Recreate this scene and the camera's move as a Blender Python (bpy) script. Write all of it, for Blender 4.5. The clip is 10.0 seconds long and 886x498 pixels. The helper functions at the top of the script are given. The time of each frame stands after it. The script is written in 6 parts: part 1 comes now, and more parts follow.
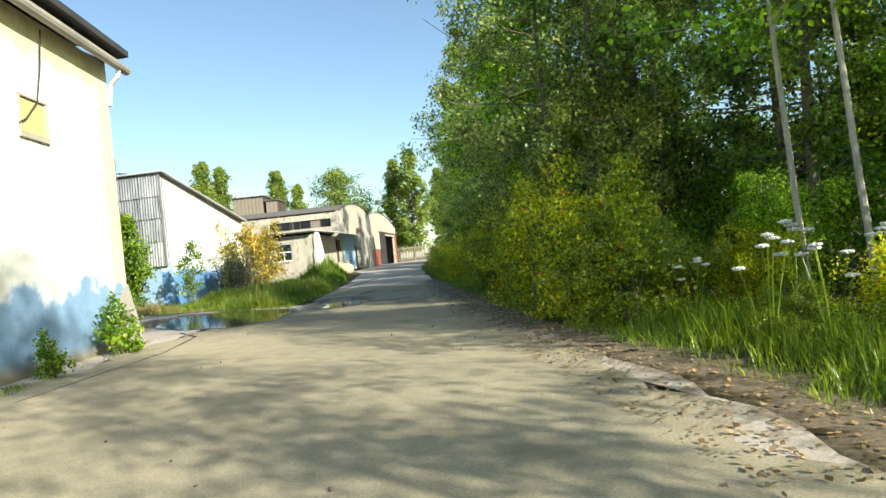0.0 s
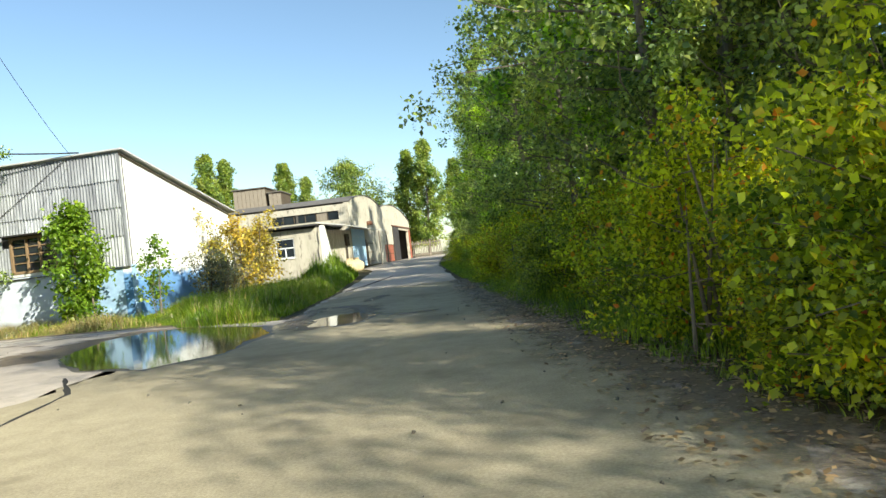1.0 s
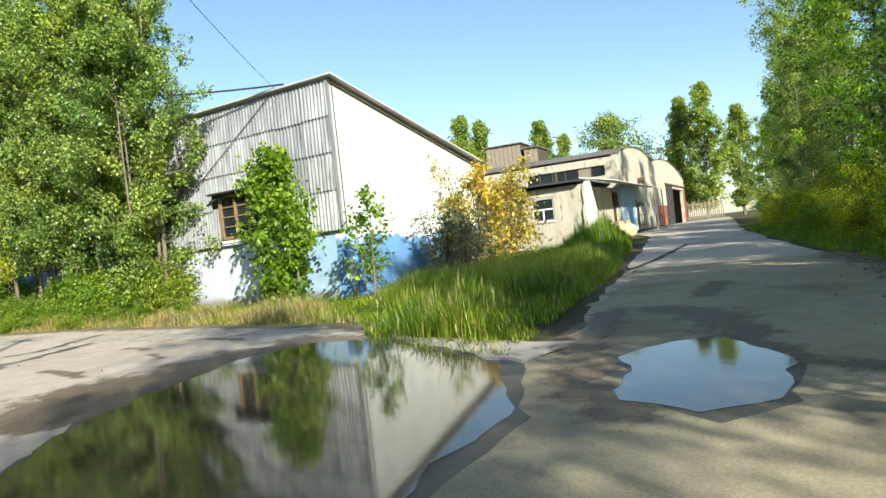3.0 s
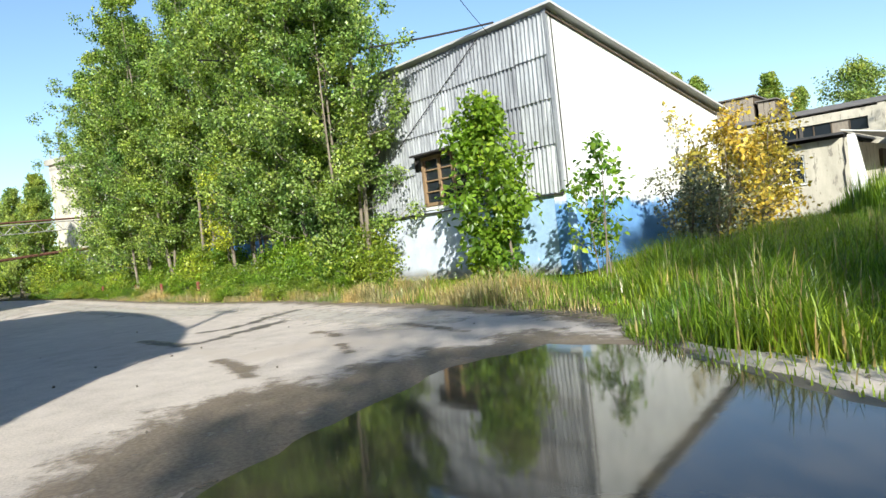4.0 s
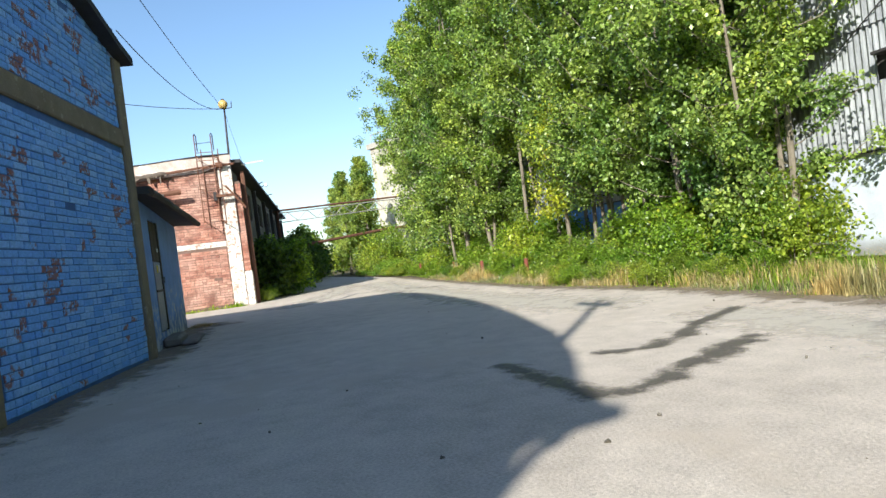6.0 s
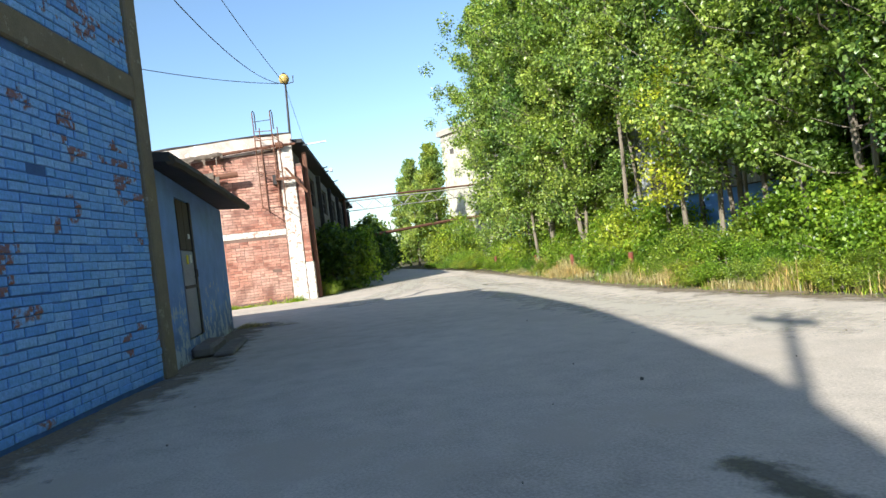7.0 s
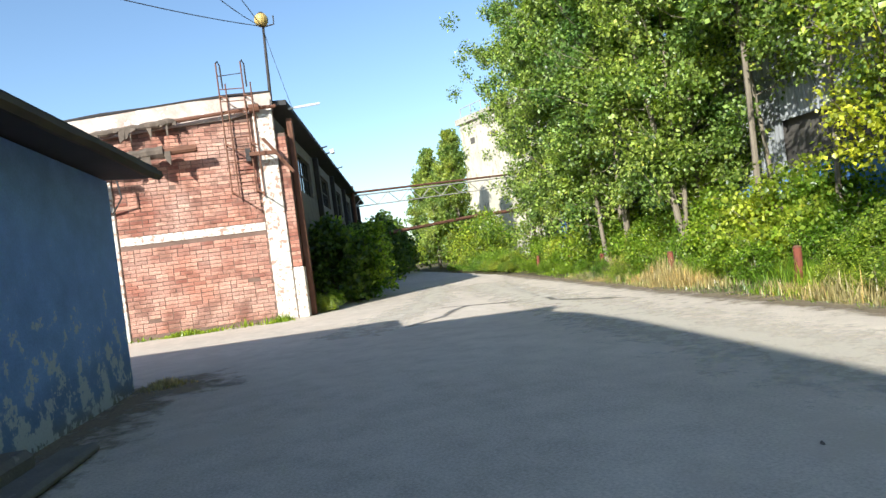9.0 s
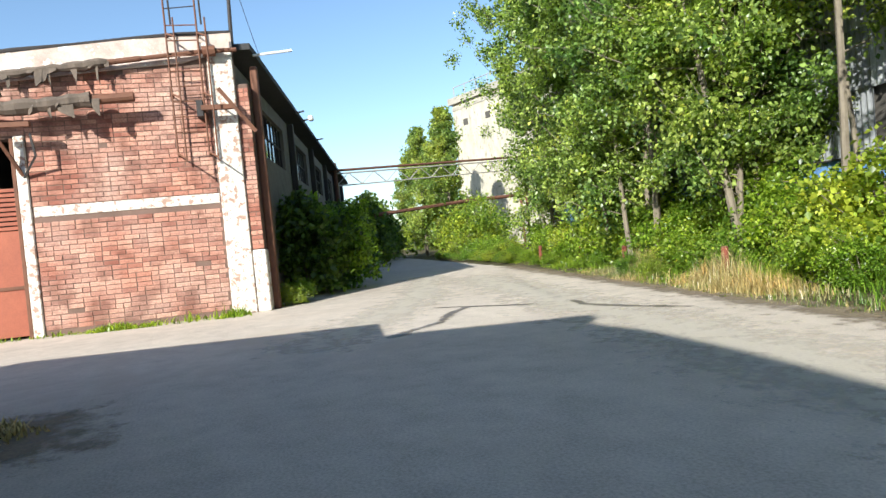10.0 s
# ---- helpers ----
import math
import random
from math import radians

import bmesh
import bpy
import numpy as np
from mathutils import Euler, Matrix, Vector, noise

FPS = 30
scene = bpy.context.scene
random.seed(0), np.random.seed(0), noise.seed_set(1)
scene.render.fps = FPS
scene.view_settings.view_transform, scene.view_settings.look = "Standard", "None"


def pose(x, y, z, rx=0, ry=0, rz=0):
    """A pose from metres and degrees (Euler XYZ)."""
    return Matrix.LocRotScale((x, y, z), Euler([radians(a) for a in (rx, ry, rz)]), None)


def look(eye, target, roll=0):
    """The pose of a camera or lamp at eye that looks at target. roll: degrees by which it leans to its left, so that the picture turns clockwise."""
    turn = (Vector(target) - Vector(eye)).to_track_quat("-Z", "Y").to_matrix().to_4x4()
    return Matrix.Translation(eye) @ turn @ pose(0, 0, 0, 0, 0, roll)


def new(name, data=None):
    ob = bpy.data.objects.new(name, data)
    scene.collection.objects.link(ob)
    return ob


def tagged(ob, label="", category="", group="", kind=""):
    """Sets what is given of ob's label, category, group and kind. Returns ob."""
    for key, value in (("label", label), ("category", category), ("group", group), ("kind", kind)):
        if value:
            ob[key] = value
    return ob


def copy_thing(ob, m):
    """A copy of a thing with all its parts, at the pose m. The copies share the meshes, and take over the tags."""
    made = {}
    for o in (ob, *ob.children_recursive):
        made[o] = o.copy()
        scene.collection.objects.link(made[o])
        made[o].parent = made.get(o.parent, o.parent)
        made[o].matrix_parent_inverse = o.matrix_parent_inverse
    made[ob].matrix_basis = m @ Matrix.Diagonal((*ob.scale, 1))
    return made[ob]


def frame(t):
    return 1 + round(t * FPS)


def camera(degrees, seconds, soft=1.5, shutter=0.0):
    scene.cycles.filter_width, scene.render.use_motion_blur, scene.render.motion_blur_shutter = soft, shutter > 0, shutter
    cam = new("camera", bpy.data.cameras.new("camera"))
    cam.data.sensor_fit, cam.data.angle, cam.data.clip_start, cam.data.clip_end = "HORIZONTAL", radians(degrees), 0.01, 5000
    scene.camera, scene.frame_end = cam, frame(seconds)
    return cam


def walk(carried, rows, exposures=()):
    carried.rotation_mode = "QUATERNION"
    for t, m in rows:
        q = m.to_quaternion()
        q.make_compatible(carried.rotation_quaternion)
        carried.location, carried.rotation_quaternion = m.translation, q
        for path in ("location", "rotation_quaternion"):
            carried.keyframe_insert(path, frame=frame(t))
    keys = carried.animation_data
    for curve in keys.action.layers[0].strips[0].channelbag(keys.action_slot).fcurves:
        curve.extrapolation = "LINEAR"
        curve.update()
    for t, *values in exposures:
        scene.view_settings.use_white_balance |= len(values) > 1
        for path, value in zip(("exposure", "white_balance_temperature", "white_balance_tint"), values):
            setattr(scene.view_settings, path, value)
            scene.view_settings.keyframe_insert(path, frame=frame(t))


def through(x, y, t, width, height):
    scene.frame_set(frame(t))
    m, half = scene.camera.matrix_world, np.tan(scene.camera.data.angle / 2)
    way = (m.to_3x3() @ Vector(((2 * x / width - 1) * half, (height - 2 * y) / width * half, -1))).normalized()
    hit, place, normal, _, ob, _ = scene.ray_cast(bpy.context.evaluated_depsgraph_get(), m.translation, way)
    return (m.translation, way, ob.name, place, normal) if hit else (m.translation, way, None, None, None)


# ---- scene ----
cam = camera(67.0, 10.0)
UNIT = 0.82  # metres in one unit of the plan below
# seconds, eye in plan units, yaw, pitch, roll
ROWS = [
    (0, 0.000, 0.000, 1.248, 0.18, 0.44, 5.86),
    (0.5, -0.272, 3.303, 1.254, 0.58, 0.37, 6.51),
    (1, -0.556, 6.370, 1.259, 1.34, 0.14, 6.46),
    (1.5, -0.908, 8.892, 1.263, 3.54, 0.25, 6.69),
    (2, -1.471, 11.316, 1.251, 8.07, 0.45, 7.16),
    (2.5, -2.248, 13.334, 1.219, 14.60, 0.41, 7.39),
    (2.7, -2.516, 14.065, 1.271, 17.80, 0.20, 7.00),
    (3.8, -4.600, 17.248, 1.241, 37.12, -1.27, 6.17),
    (4, -5.133, 17.576, 1.242, 39.98, -0.96, 6.29),
    (4.5, -6.492, 18.290, 1.243, 46.78, -0.91, 5.82),
    (5, -7.893, 18.874, 1.250, 54.25, 0.08, 7.71),
    (5.5, -9.403, 19.345, 1.240, 60.08, 0.01, 7.54),
    (6, -11.048, 19.847, 1.234, 64.79, 0.00, 7.54),
    (7.5, -15.774, 21.079, 1.265, 71.94, -0.14, 7.30),
    (8, -17.479, 21.523, 1.249, 72.31, -0.56, 8.58),
    (8.5, -19.110, 21.905, 1.268, 72.24, -0.52, 6.21),
    (9, -20.810, 22.388, 1.269, 71.86, 0.28, 7.65),
    (9.5, -22.389, 22.783, 1.251, 71.23, -0.32, 6.50),
    (10, -24.041, 23.235, 1.263, 70.58, -1.00, 5.68),
]
walk(cam, [(t, pose(UNIT * x, UNIT * y, UNIT * z, 90 + pitch, roll, yaw)) for t, x, y, z, yaw, pitch, roll in ROWS],
     ((0.0, 0.95, 6400, 2), (2.7, 0.95, 6400, 2), (4.0, 0.95, 5950, 6), (6.2, 0.95, 5950, 6), (7.4, 1.1, 5950, 6), (8.5, 1.08, 5950, 6), (10.0, 0.95, 5950, 6)))

# ---- light ----
SUN_EL, SUN_DIR = 27.2, (0.71, -0.704)
world = bpy.data.worlds.new("sky")
scene.world = world
world.use_nodes = True
sky = world.node_tree.nodes.new("ShaderNodeTexSky")
sky.sky_type = "NISHITA"
sky.sun_disc = False
sky.sun_elevation = radians(SUN_EL)
sky.sun_rotation = math.atan2(SUN_DIR[0], SUN_DIR[1])
sky.air_density, sky.dust_density, sky.ozone_density = 1.0, 0.6, 1.5
back = world.node_tree.nodes["Background"]
back.inputs["Strength"].default_value = 0.105
world.node_tree.links.new(sky.outputs[0], back.inputs["Color"])
sun = new("sun", bpy.data.lights.new("sun", "SUN"))
sun.data.energy, sun.data.angle, sun.data.color = 5.0, radians(0.6), (1.0, 0.93, 0.8)
ce, se = math.cos(radians(SUN_EL)), math.sin(radians(SUN_EL))
sun.matrix_world = look((SUN_DIR[0] * ce * 60, SUN_DIR[1] * ce * 60, se * 60), (0, 0, 0))

# ---- helpers of this scene ----
def nodes_of(name, rough=0.8, spec=0.3):
    m = bpy.data.materials.new(name)
    m.use_nodes = True
    nt = m.node_tree
    b = nt.nodes["Principled BSDF"]
    b.inputs["Roughness"].default_value = rough
    b.inputs["Specular IOR Level"].default_value = spec
    return m, nt, b


def add(nt, kind, **inputs):
    n = nt.nodes.new(kind)
    for k, v in inputs.items():
        n.inputs[k.replace("_", " ")].default_value = v
    return n


def noise_tex(nt, scale, detail=6.0, rough=0.6, stretch=None):
    co = nt.nodes.new("ShaderNodeTexCoord")
    out = co.outputs["Object"]
    if stretch:
        mp = nt.nodes.new("ShaderNodeMapping")
        mp.inputs["Scale"].default_value = stretch
        nt.links.new(out, mp.inputs["Vector"])
        out = mp.outputs["Vector"]
    n = add(nt, "ShaderNodeTexNoise", Scale=scale, Detail=detail, Roughness=rough)
    nt.links.new(out, n.inputs["Vector"])
    return n.outputs["Fac"]


def ramp(nt, fac, *stops):
    r = nt.nodes.new("ShaderNodeValToRGB")
    e = r.color_ramp.elements
    while len(e) < len(stops):
        e.new(0.5)
    for el, (p, c) in zip(e, stops):
        el.position, el.color = p, (*c, 1)
    nt.links.new(fac, r.inputs["Fac"])
    return r.outputs["Color"]


def mix(nt, fac, a, b, how="MIX"):
    n = nt.nodes.new("ShaderNodeMix")
    n.data_type, n.blend_type = "RGBA", how
    for sock, v in ((n.inputs["Factor"], fac), (n.inputs["A"], a), (n.inputs["B"], b)):
        if isinstance(v, (int, float)):
            sock.default_value = v
        elif isinstance(v, tuple):
            sock.default_value = (*v, 1)
        else:
            nt.links.new(v, sock)
    return n.outputs["Result"]


def bump(nt, b, fac, strength=0.3, dist=0.02):
    n = add(nt, "ShaderNodeBump", Strength=strength, Distance=dist)
    nt.links.new(fac, n.inputs["Height"])
    nt.links.new(n.outputs["Normal"], b.inputs["Normal"])


def worn(name, base, dark, patch=None, scale=1.5, patch_at=0.62, rough=0.85, relief=0.3, grain=40.0, stretch=None):
    """Paint, plaster, metal or stone: base colour with stains at two scales and patches where it has come off."""
    m, nt, b = nodes_of(name, rough)
    big = noise_tex(nt, scale, 8, 0.65, stretch)
    fine = noise_tex(nt, grain, 4, 0.6)
    c = ramp(nt, big, (0.3, dark), (0.62, base))
    c = mix(nt, 0.35, c, ramp(nt, fine, (0.3, tuple(0.6 * v for v in base)), (0.7, base)))
    if patch:
        spots = noise_tex(nt, scale * 2.3, 9, 0.7, stretch)
        mask = ramp(nt, spots, (patch_at, (0, 0, 0)), (patch_at + 0.04, (1, 1, 1)))
        c = mix(nt, mask, c, patch)
    nt.links.new(c, b.inputs["Base Color"])
    bump(nt, b, fine, relief)
    return m


def leafy(name, dark, light, through=0.55, glow=(2.2, 2.1, 1.0), tinged=None):
    m, nt, b = nodes_of(name, 0.36, 0.5)
    g = nt.nodes.new("ShaderNodeNewGeometry")
    c = ramp(nt, g.outputs["Random Per Island"], (0.0, dark), (0.7, light), (0.93, tuple(min(1, 1.4 * v) for v in light)), (1.0, tinged or (1.6 * light[0], 1.25 * light[1], light[2])))
    drift = nt.nodes.new("ShaderNodeTexNoise")
    drift.inputs["Scale"].default_value, drift.inputs["Detail"].default_value = 0.7, 4
    nt.links.new(g.outputs["Position"], drift.inputs["Vector"])
    c = mix(nt, 1.0, c, ramp(nt, drift.outputs["Fac"], (0.32, (0.55, 0.68, 0.7)), (0.68, (1.3, 1.12, 0.9))), "MULTIPLY")
    nt.links.new(c, b.inputs["Base Color"])
    tr = nt.nodes.new("ShaderNodeBsdfTranslucent")
    nt.links.new(mix(nt, 1.0, c, glow, "MULTIPLY"), tr.inputs["Color"])
    sh = nt.nodes.new("ShaderNodeMixShader")
    sh.inputs["Fac"].default_value = through
    out = nt.nodes["Material Output"]
    nt.links.new(b.outputs[0], sh.inputs[1])
    nt.links.new(tr.outputs[0], sh.inputs[2])
    nt.links.new(sh.outputs[0], out.inputs["Surface"])
    return m


def mesh_ob(name, data, parent=None, label=""):
    ob = new(name, data)
    if parent:
        ob.parent = parent
    if label:
        ob["label"] = label
    return ob


def part(name, bm, material, parent=None, label=""):
    me = bpy.data.meshes.new(name)
    bmesh.ops.recalc_face_normals(bm, faces=bm.faces)
    bm.to_mesh(me)
    bm.free()
    me.materials.append(material)
    return mesh_ob(name, me, parent, label)


def arrays(name, verts, faces, material, parent=None, label=""):
    """A mesh from numpy arrays: verts n x 3, faces m x k."""
    me = bpy.data.meshes.new(name)
    verts, faces = np.asarray(verts, np.float32), np.asarray(faces, np.int32)
    me.vertices.add(len(verts))
    me.vertices.foreach_set("co", verts.ravel())
    k = faces.shape[1]
    me.loops.add(faces.size)
    me.loops.foreach_set("vertex_index", faces.ravel())
    me.polygons.add(len(faces))
    me.polygons.foreach_set("loop_start", np.arange(0, faces.size, k, dtype=np.int32))
    me.update(calc_edges=True)
    me.materials.append(material)
    return mesh_ob(name, me, parent, label)


def empty(name, m, label, category, group="", kind=""):
    ob = new(name)
    ob.matrix_world = m
    return tagged(ob, label, category, group, kind)


def box(bm, x0, y0, z0, x1, y1, z1, bev=0.0):
    r = bmesh.ops.create_cube(bm, size=1.0, matrix=Matrix.Translation(((x0 + x1) / 2, (y0 + y1) / 2, (z0 + z1) / 2)) @ Matrix.Diagonal((x1 - x0, y1 - y0, z1 - z0, 1)))
    if bev:
        edges = list({e for v in r["verts"] for e in v.link_edges})
        bmesh.ops.bevel(bm, geom=edges, offset=bev, segments=1, affect="EDGES")


def boxed(*a, bev=0.0):
    bm = bmesh.new()
    box(bm, *a, bev=bev)
    return bm


def tube(bm, pts, radii, sides=8):
    """A tapered tube along points."""
    rings = []
    for i, p in enumerate(pts):
        p = Vector(p)
        d = (Vector(pts[min(i + 1, len(pts) - 1)]) - Vector(pts[max(i - 1, 0)])).normalized()
        s = d.orthogonal().normalized()
        u = d.cross(s)
        r = float(radii[i] if isinstance(radii, (list, tuple)) else radii)
        rings.append([bm.verts.new(p + r * (math.cos(a) * s + math.sin(a) * u)) for a in (2 * math.pi * k / sides for k in range(sides))])
    for a, b in zip(rings, rings[1:]):
        # match ring starts so that the tube does not twist
        k0 = min(range(sides), key=lambda k: (b[k].co - a[0].co).length)
        for k in range(sides):
            bm.faces.new((a[k], a[(k + 1) % sides], b[(k0 + k + 1) % sides], b[(k0 + k) % sides]))
    bm.faces.new(rings[0][::-1])
    bm.faces.new(rings[-1])


def tubed(pts, radii, sides=8):
    bm = bmesh.new()
    tube(bm, pts, radii, sides)
    return bm


def wall_mesh(length, height, thick, openings=(), top=None):
    """A wall in x (0..length), outer face at y = 0, body towards +y; openings x0, z0, x1, z1 go through. top(x): height of its upper edge."""
    bm = bmesh.new()
    top = top or (lambda x: height)
    xs = {0.0, length, *(v for o in openings for v in (o[0], o[2]))}
    zs = sorted({0.0, *(v for o in openings for v in (o[1], o[3]))})
    n = max(1, round(length / 1.0))
    xs = sorted(xs | {length * i / n for i in range(n + 1)})
    xs = [x for i, x in enumerate(xs) if i == 0 or x - xs[i - 1] > 1e-4]
    rows = zs + [None]
    grid = {}

    def vert(i, j, y):
        if (i, j, y) not in grid:
            grid[i, j, y] = bm.verts.new((xs[i], y, top(xs[i]) if rows[j] is None else rows[j]))
        return grid[i, j, y]

    def solid(i, j):
        if not (0 <= i < len(xs) - 1 and 0 <= j < len(rows) - 1):
            return False
        x, z = (xs[i] + xs[i + 1]) / 2, rows[j] + 0.01
        return not any(a < x < c and b < z < d for a, b, c, d in openings)

    for i in range(len(xs) - 1):
        for j in range(len(rows) - 1):
            if not solid(i, j):
                continue
            for y in (0, thick):
                bm.faces.new([vert(*k, y) for k in ((i, j), (i + 1, j), (i + 1, j + 1), (i, j + 1))])
            for di, dj, a, b in ((-1, 0, (i, j), (i, j + 1)), (1, 0, (i + 1, j), (i + 1, j + 1)), (0, -1, (i, j), (i + 1, j)), (0, 1, (i, j + 1), (i + 1, j + 1))):
                if not solid(i + di, j + dj):
                    bm.faces.new((vert(*a, 0), vert(*b, 0), vert(*b, thick), vert(*a, thick)))
    return bm


def along(x0, y0, x1, y1, z=0.0):
    """The pose of a wall from one point to another: x along it, the outer side to the right of the way (local -y)."""
    return pose(x0, y0, z, 0, 0, math.degrees(math.atan2(y1 - y0, x1 - x0))), math.hypot(x1 - x0, y1 - y0)


def leaves(rng, centres, n, spread, size, flat=0.5, broad=False):
    """Folded leaf blades in sprays about centres, some sprays much fuller than others: verts and faces. broad: six-cornered blades."""
    weight = np.exp(rng.normal(0, 0.7, len(centres)))
    c = centres[rng.choice(len(centres), n, p=weight / weight.sum())]
    off = rng.normal(0, 1, (n, 3))
    off *= (spread * rng.uniform(0, 1, n) ** 0.55 / (np.linalg.norm(off, axis=1) + 1e-9))[:, None]
    p = c + off
    d = rng.normal(0, 1, (n, 3)) + off / spread * 0.6
    d[:, 2] -= 0.5
    d /= np.linalg.norm(d, axis=1)[:, None]
    up = rng.normal(0, 1, (n, 3)) * flat + np.array([0.25, -0.3, 0.9])
    s = np.cross(d, up)
    s /= np.linalg.norm(s, axis=1)[:, None] + 1e-9
    nrm = np.cross(s, d)
    z = size * rng.uniform(0.6, 1.3, n)[:, None]
    w = rng.uniform(0.28, 0.42, n)[:, None]
    fold = nrm * z * 0.09
    if not broad:
        w = w * 1.1
        v = np.stack([p, p + d * z * 0.42 + s * z * w + fold, p + d * z - nrm * z * 0.08, p + d * z * 0.42 - s * z * w + fold], 1).reshape(-1, 3)
        f = np.arange(n * 4).reshape(n, 4)
        return v, np.concatenate([f[:, [0, 1, 2]], f[:, [0, 2, 3]]])
    v = np.stack([p, p + d * z * 0.28 + s * z * w + fold, p + d * z * 0.66 + s * z * w * 0.72 + fold, p + d * z - nrm * z * 0.08, p + d * z * 0.66 - s * z * w * 0.72 + fold, p + d * z * 0.28 - s * z * w + fold], 1).reshape(-1, 3)
    f = np.arange(n * 6).reshape(n, 6)
    return v, np.concatenate([f[:, [0, 1, 2, 3]], f[:, [0, 3, 4, 5]]])


def tree(name, seed, height, radius, base, n_leaf, leaf, bark, foliage, label, category="tree", trunks=1, shape="poplar", limbs=40, clump=0.5, thick=0.012, group="", per=2):
    """Tapered stems with limbs and a crown of single leaves gathered in clumps along the limbs."""
    rng = np.random.default_rng(seed)
    ob = empty(name, pose(0, 0, 0), label, category, group)
    bm = bmesh.new()
    tips = []
    for k in range(trunks):
        lean = rng.normal(0, 0.03 if trunks == 1 else 0.14 if shape == "bush" else 0.03, 2)
        start = np.zeros(2) if trunks == 1 else rng.normal(0, 0.35 * radius / 2.5, 2)
        h = height * (1 if k == 0 else rng.uniform(0.7, 0.97))
        r0 = thick * h
        spine = [np.array([start[0] + lean[0] * h * s + 0.012 * h * math.sin(3 * s + k), start[1] + lean[1] * h * s + 0.012 * h * math.cos(4 * s + k), h * s]) for s in np.linspace(0, 1, 9)]
        tube(bm, [tuple(p) for p in spine], [r0 * (1.2 - 1.12 * s) for s in np.linspace(0, 1, 9)], 7)
        for i in range(max(3, limbs // trunks)):
            s = base + (0.98 - base) * ((i + rng.uniform(0, 1)) / max(3, limbs // trunks))
            q = (s - base) / (1 - base)
            wide = {"poplar": min(1, 0.62 + 1.3 * q) * min(1, 1.9 * (1.04 - q)) ** 0.8, "broad": (1 - q ** 2.4) ** 0.5 * min(1, 0.6 + 1.6 * q), "bush": 1 - 0.6 * q ** 2}[shape]
            ln = radius * max(0.12, wide) * rng.uniform(0.55, 1.0 if shape == "poplar" else 1.1)
            a = rng.uniform(0, 2 * math.pi)
            up = rng.uniform(0.35, 0.9) if shape == "poplar" else rng.uniform(-0.05, 0.5)
            j = s * 8
            i0 = min(7, int(j))
            p0 = spine[i0] + (spine[i0 + 1] - spine[i0]) * (j - i0)
            pts = [p0 + ln * w * np.array([math.cos(a), math.sin(a), up * w ** 0.8]) + rng.normal(0, 0.05 * ln, 3) * (w > 0) for w in (0, 0.35, 0.7, 1.0)]
            tube(bm, [tuple(p) for p in pts], [r0 * 0.3 * (1 - s * 0.6) * (1 - 0.85 * w) + 0.004 for w in (0, 0.35, 0.7, 1.0)], 5)
            for w in (0.42, 0.62, 0.82, 1.0):
                b = pts[0] + (pts[-1] - pts[0]) * w
                for _ in range(per):
                    t = b + np.clip(rng.normal(0, 0.17, 3), -0.28, 0.28) * ln * w
                    tips.append(t)
    if shape == "bush" or trunks > 1 or height < 6:
        tagged(part("branching", bm, bark, ob), kind="stuff")
    else:
        part("trunk", bm, bark, ob)
    v, f = leaves(rng, np.array(tips), n_leaf, clump, leaf, broad=leaf > 0.14)
    v[:, 2] = np.maximum(v[:, 2], 0.03)
    arrays("crown", v, f, foliage, ob)
    return ob


def put(ob, x, y, z=0.0, turn=0.0, scale=1.0):
    ob.matrix_basis = pose(x, y, z, 0, 0, turn) @ Matrix.Diagonal((scale, scale, scale, 1))
    return ob


def again(ob, x, y, turn, scale, z=0.0):
    c = copy_thing(ob, pose(x, y, z, 0, 0, turn))
    c.scale = (scale, scale, scale)
    return c


def edge_distance(p, poly):
    best = np.full(len(p), 1e9)
    for a, b in zip(poly, poly[1:] + poly[:1]):
        a, b = np.array(a), np.array(b)
        t = np.clip(((p[:, :2] - a) @ (b - a)) / ((b - a) @ (b - a)), 0, 1)
        best = np.minimum(best, np.linalg.norm(p[:, :2] - a - t[:, None] * (b - a), axis=1))
    return best


def blades(rng, n, where, h, lean=0.35, wide=0.012, poly=None):
    """Grass blades: where(k) gives k ground points; each blade is a bent triangle pair, shorter towards the edge of its patch."""
    p = where(n)
    n = len(p)
    a = rng.uniform(0, 2 * np.pi, n)
    hh = h * rng.uniform(0.3, 1.2, n) ** 1.3
    lump = np.sin(p[:, 0] * 2.3 + 1.7 * np.sin(p[:, 1] * 1.9)) * np.sin(p[:, 1] * 2.9 + 1.3 * np.sin(p[:, 0] * 1.3))
    hh = hh * (0.8 + 0.45 * lump)
    if poly:
        hh = hh * np.clip(0.22 + edge_distance(p, poly) / 1.6, 0.22, 1)
    s = np.stack([np.cos(a), np.sin(a), np.zeros(n)], 1) * wide
    b = np.stack([np.cos(a + 1.57), np.sin(a + 1.57), np.zeros(n)], 1) * (hh * rng.uniform(0, lean, n))[:, None]
    up = np.zeros((n, 3))
    up[:, 2] = hh
    mid = p + b * 0.45 + up * 0.62
    v = np.stack([p - s, p + s, mid - s * 0.7, mid + s * 0.7, p + b * 1.3 + up], 1).reshape(-1, 3)
    f = np.arange(n * 5).reshape(n, 5)
    return v, np.concatenate([f[:, [0, 1, 3]], f[:, [0, 3, 2]], f[:, [2, 3, 4]]])


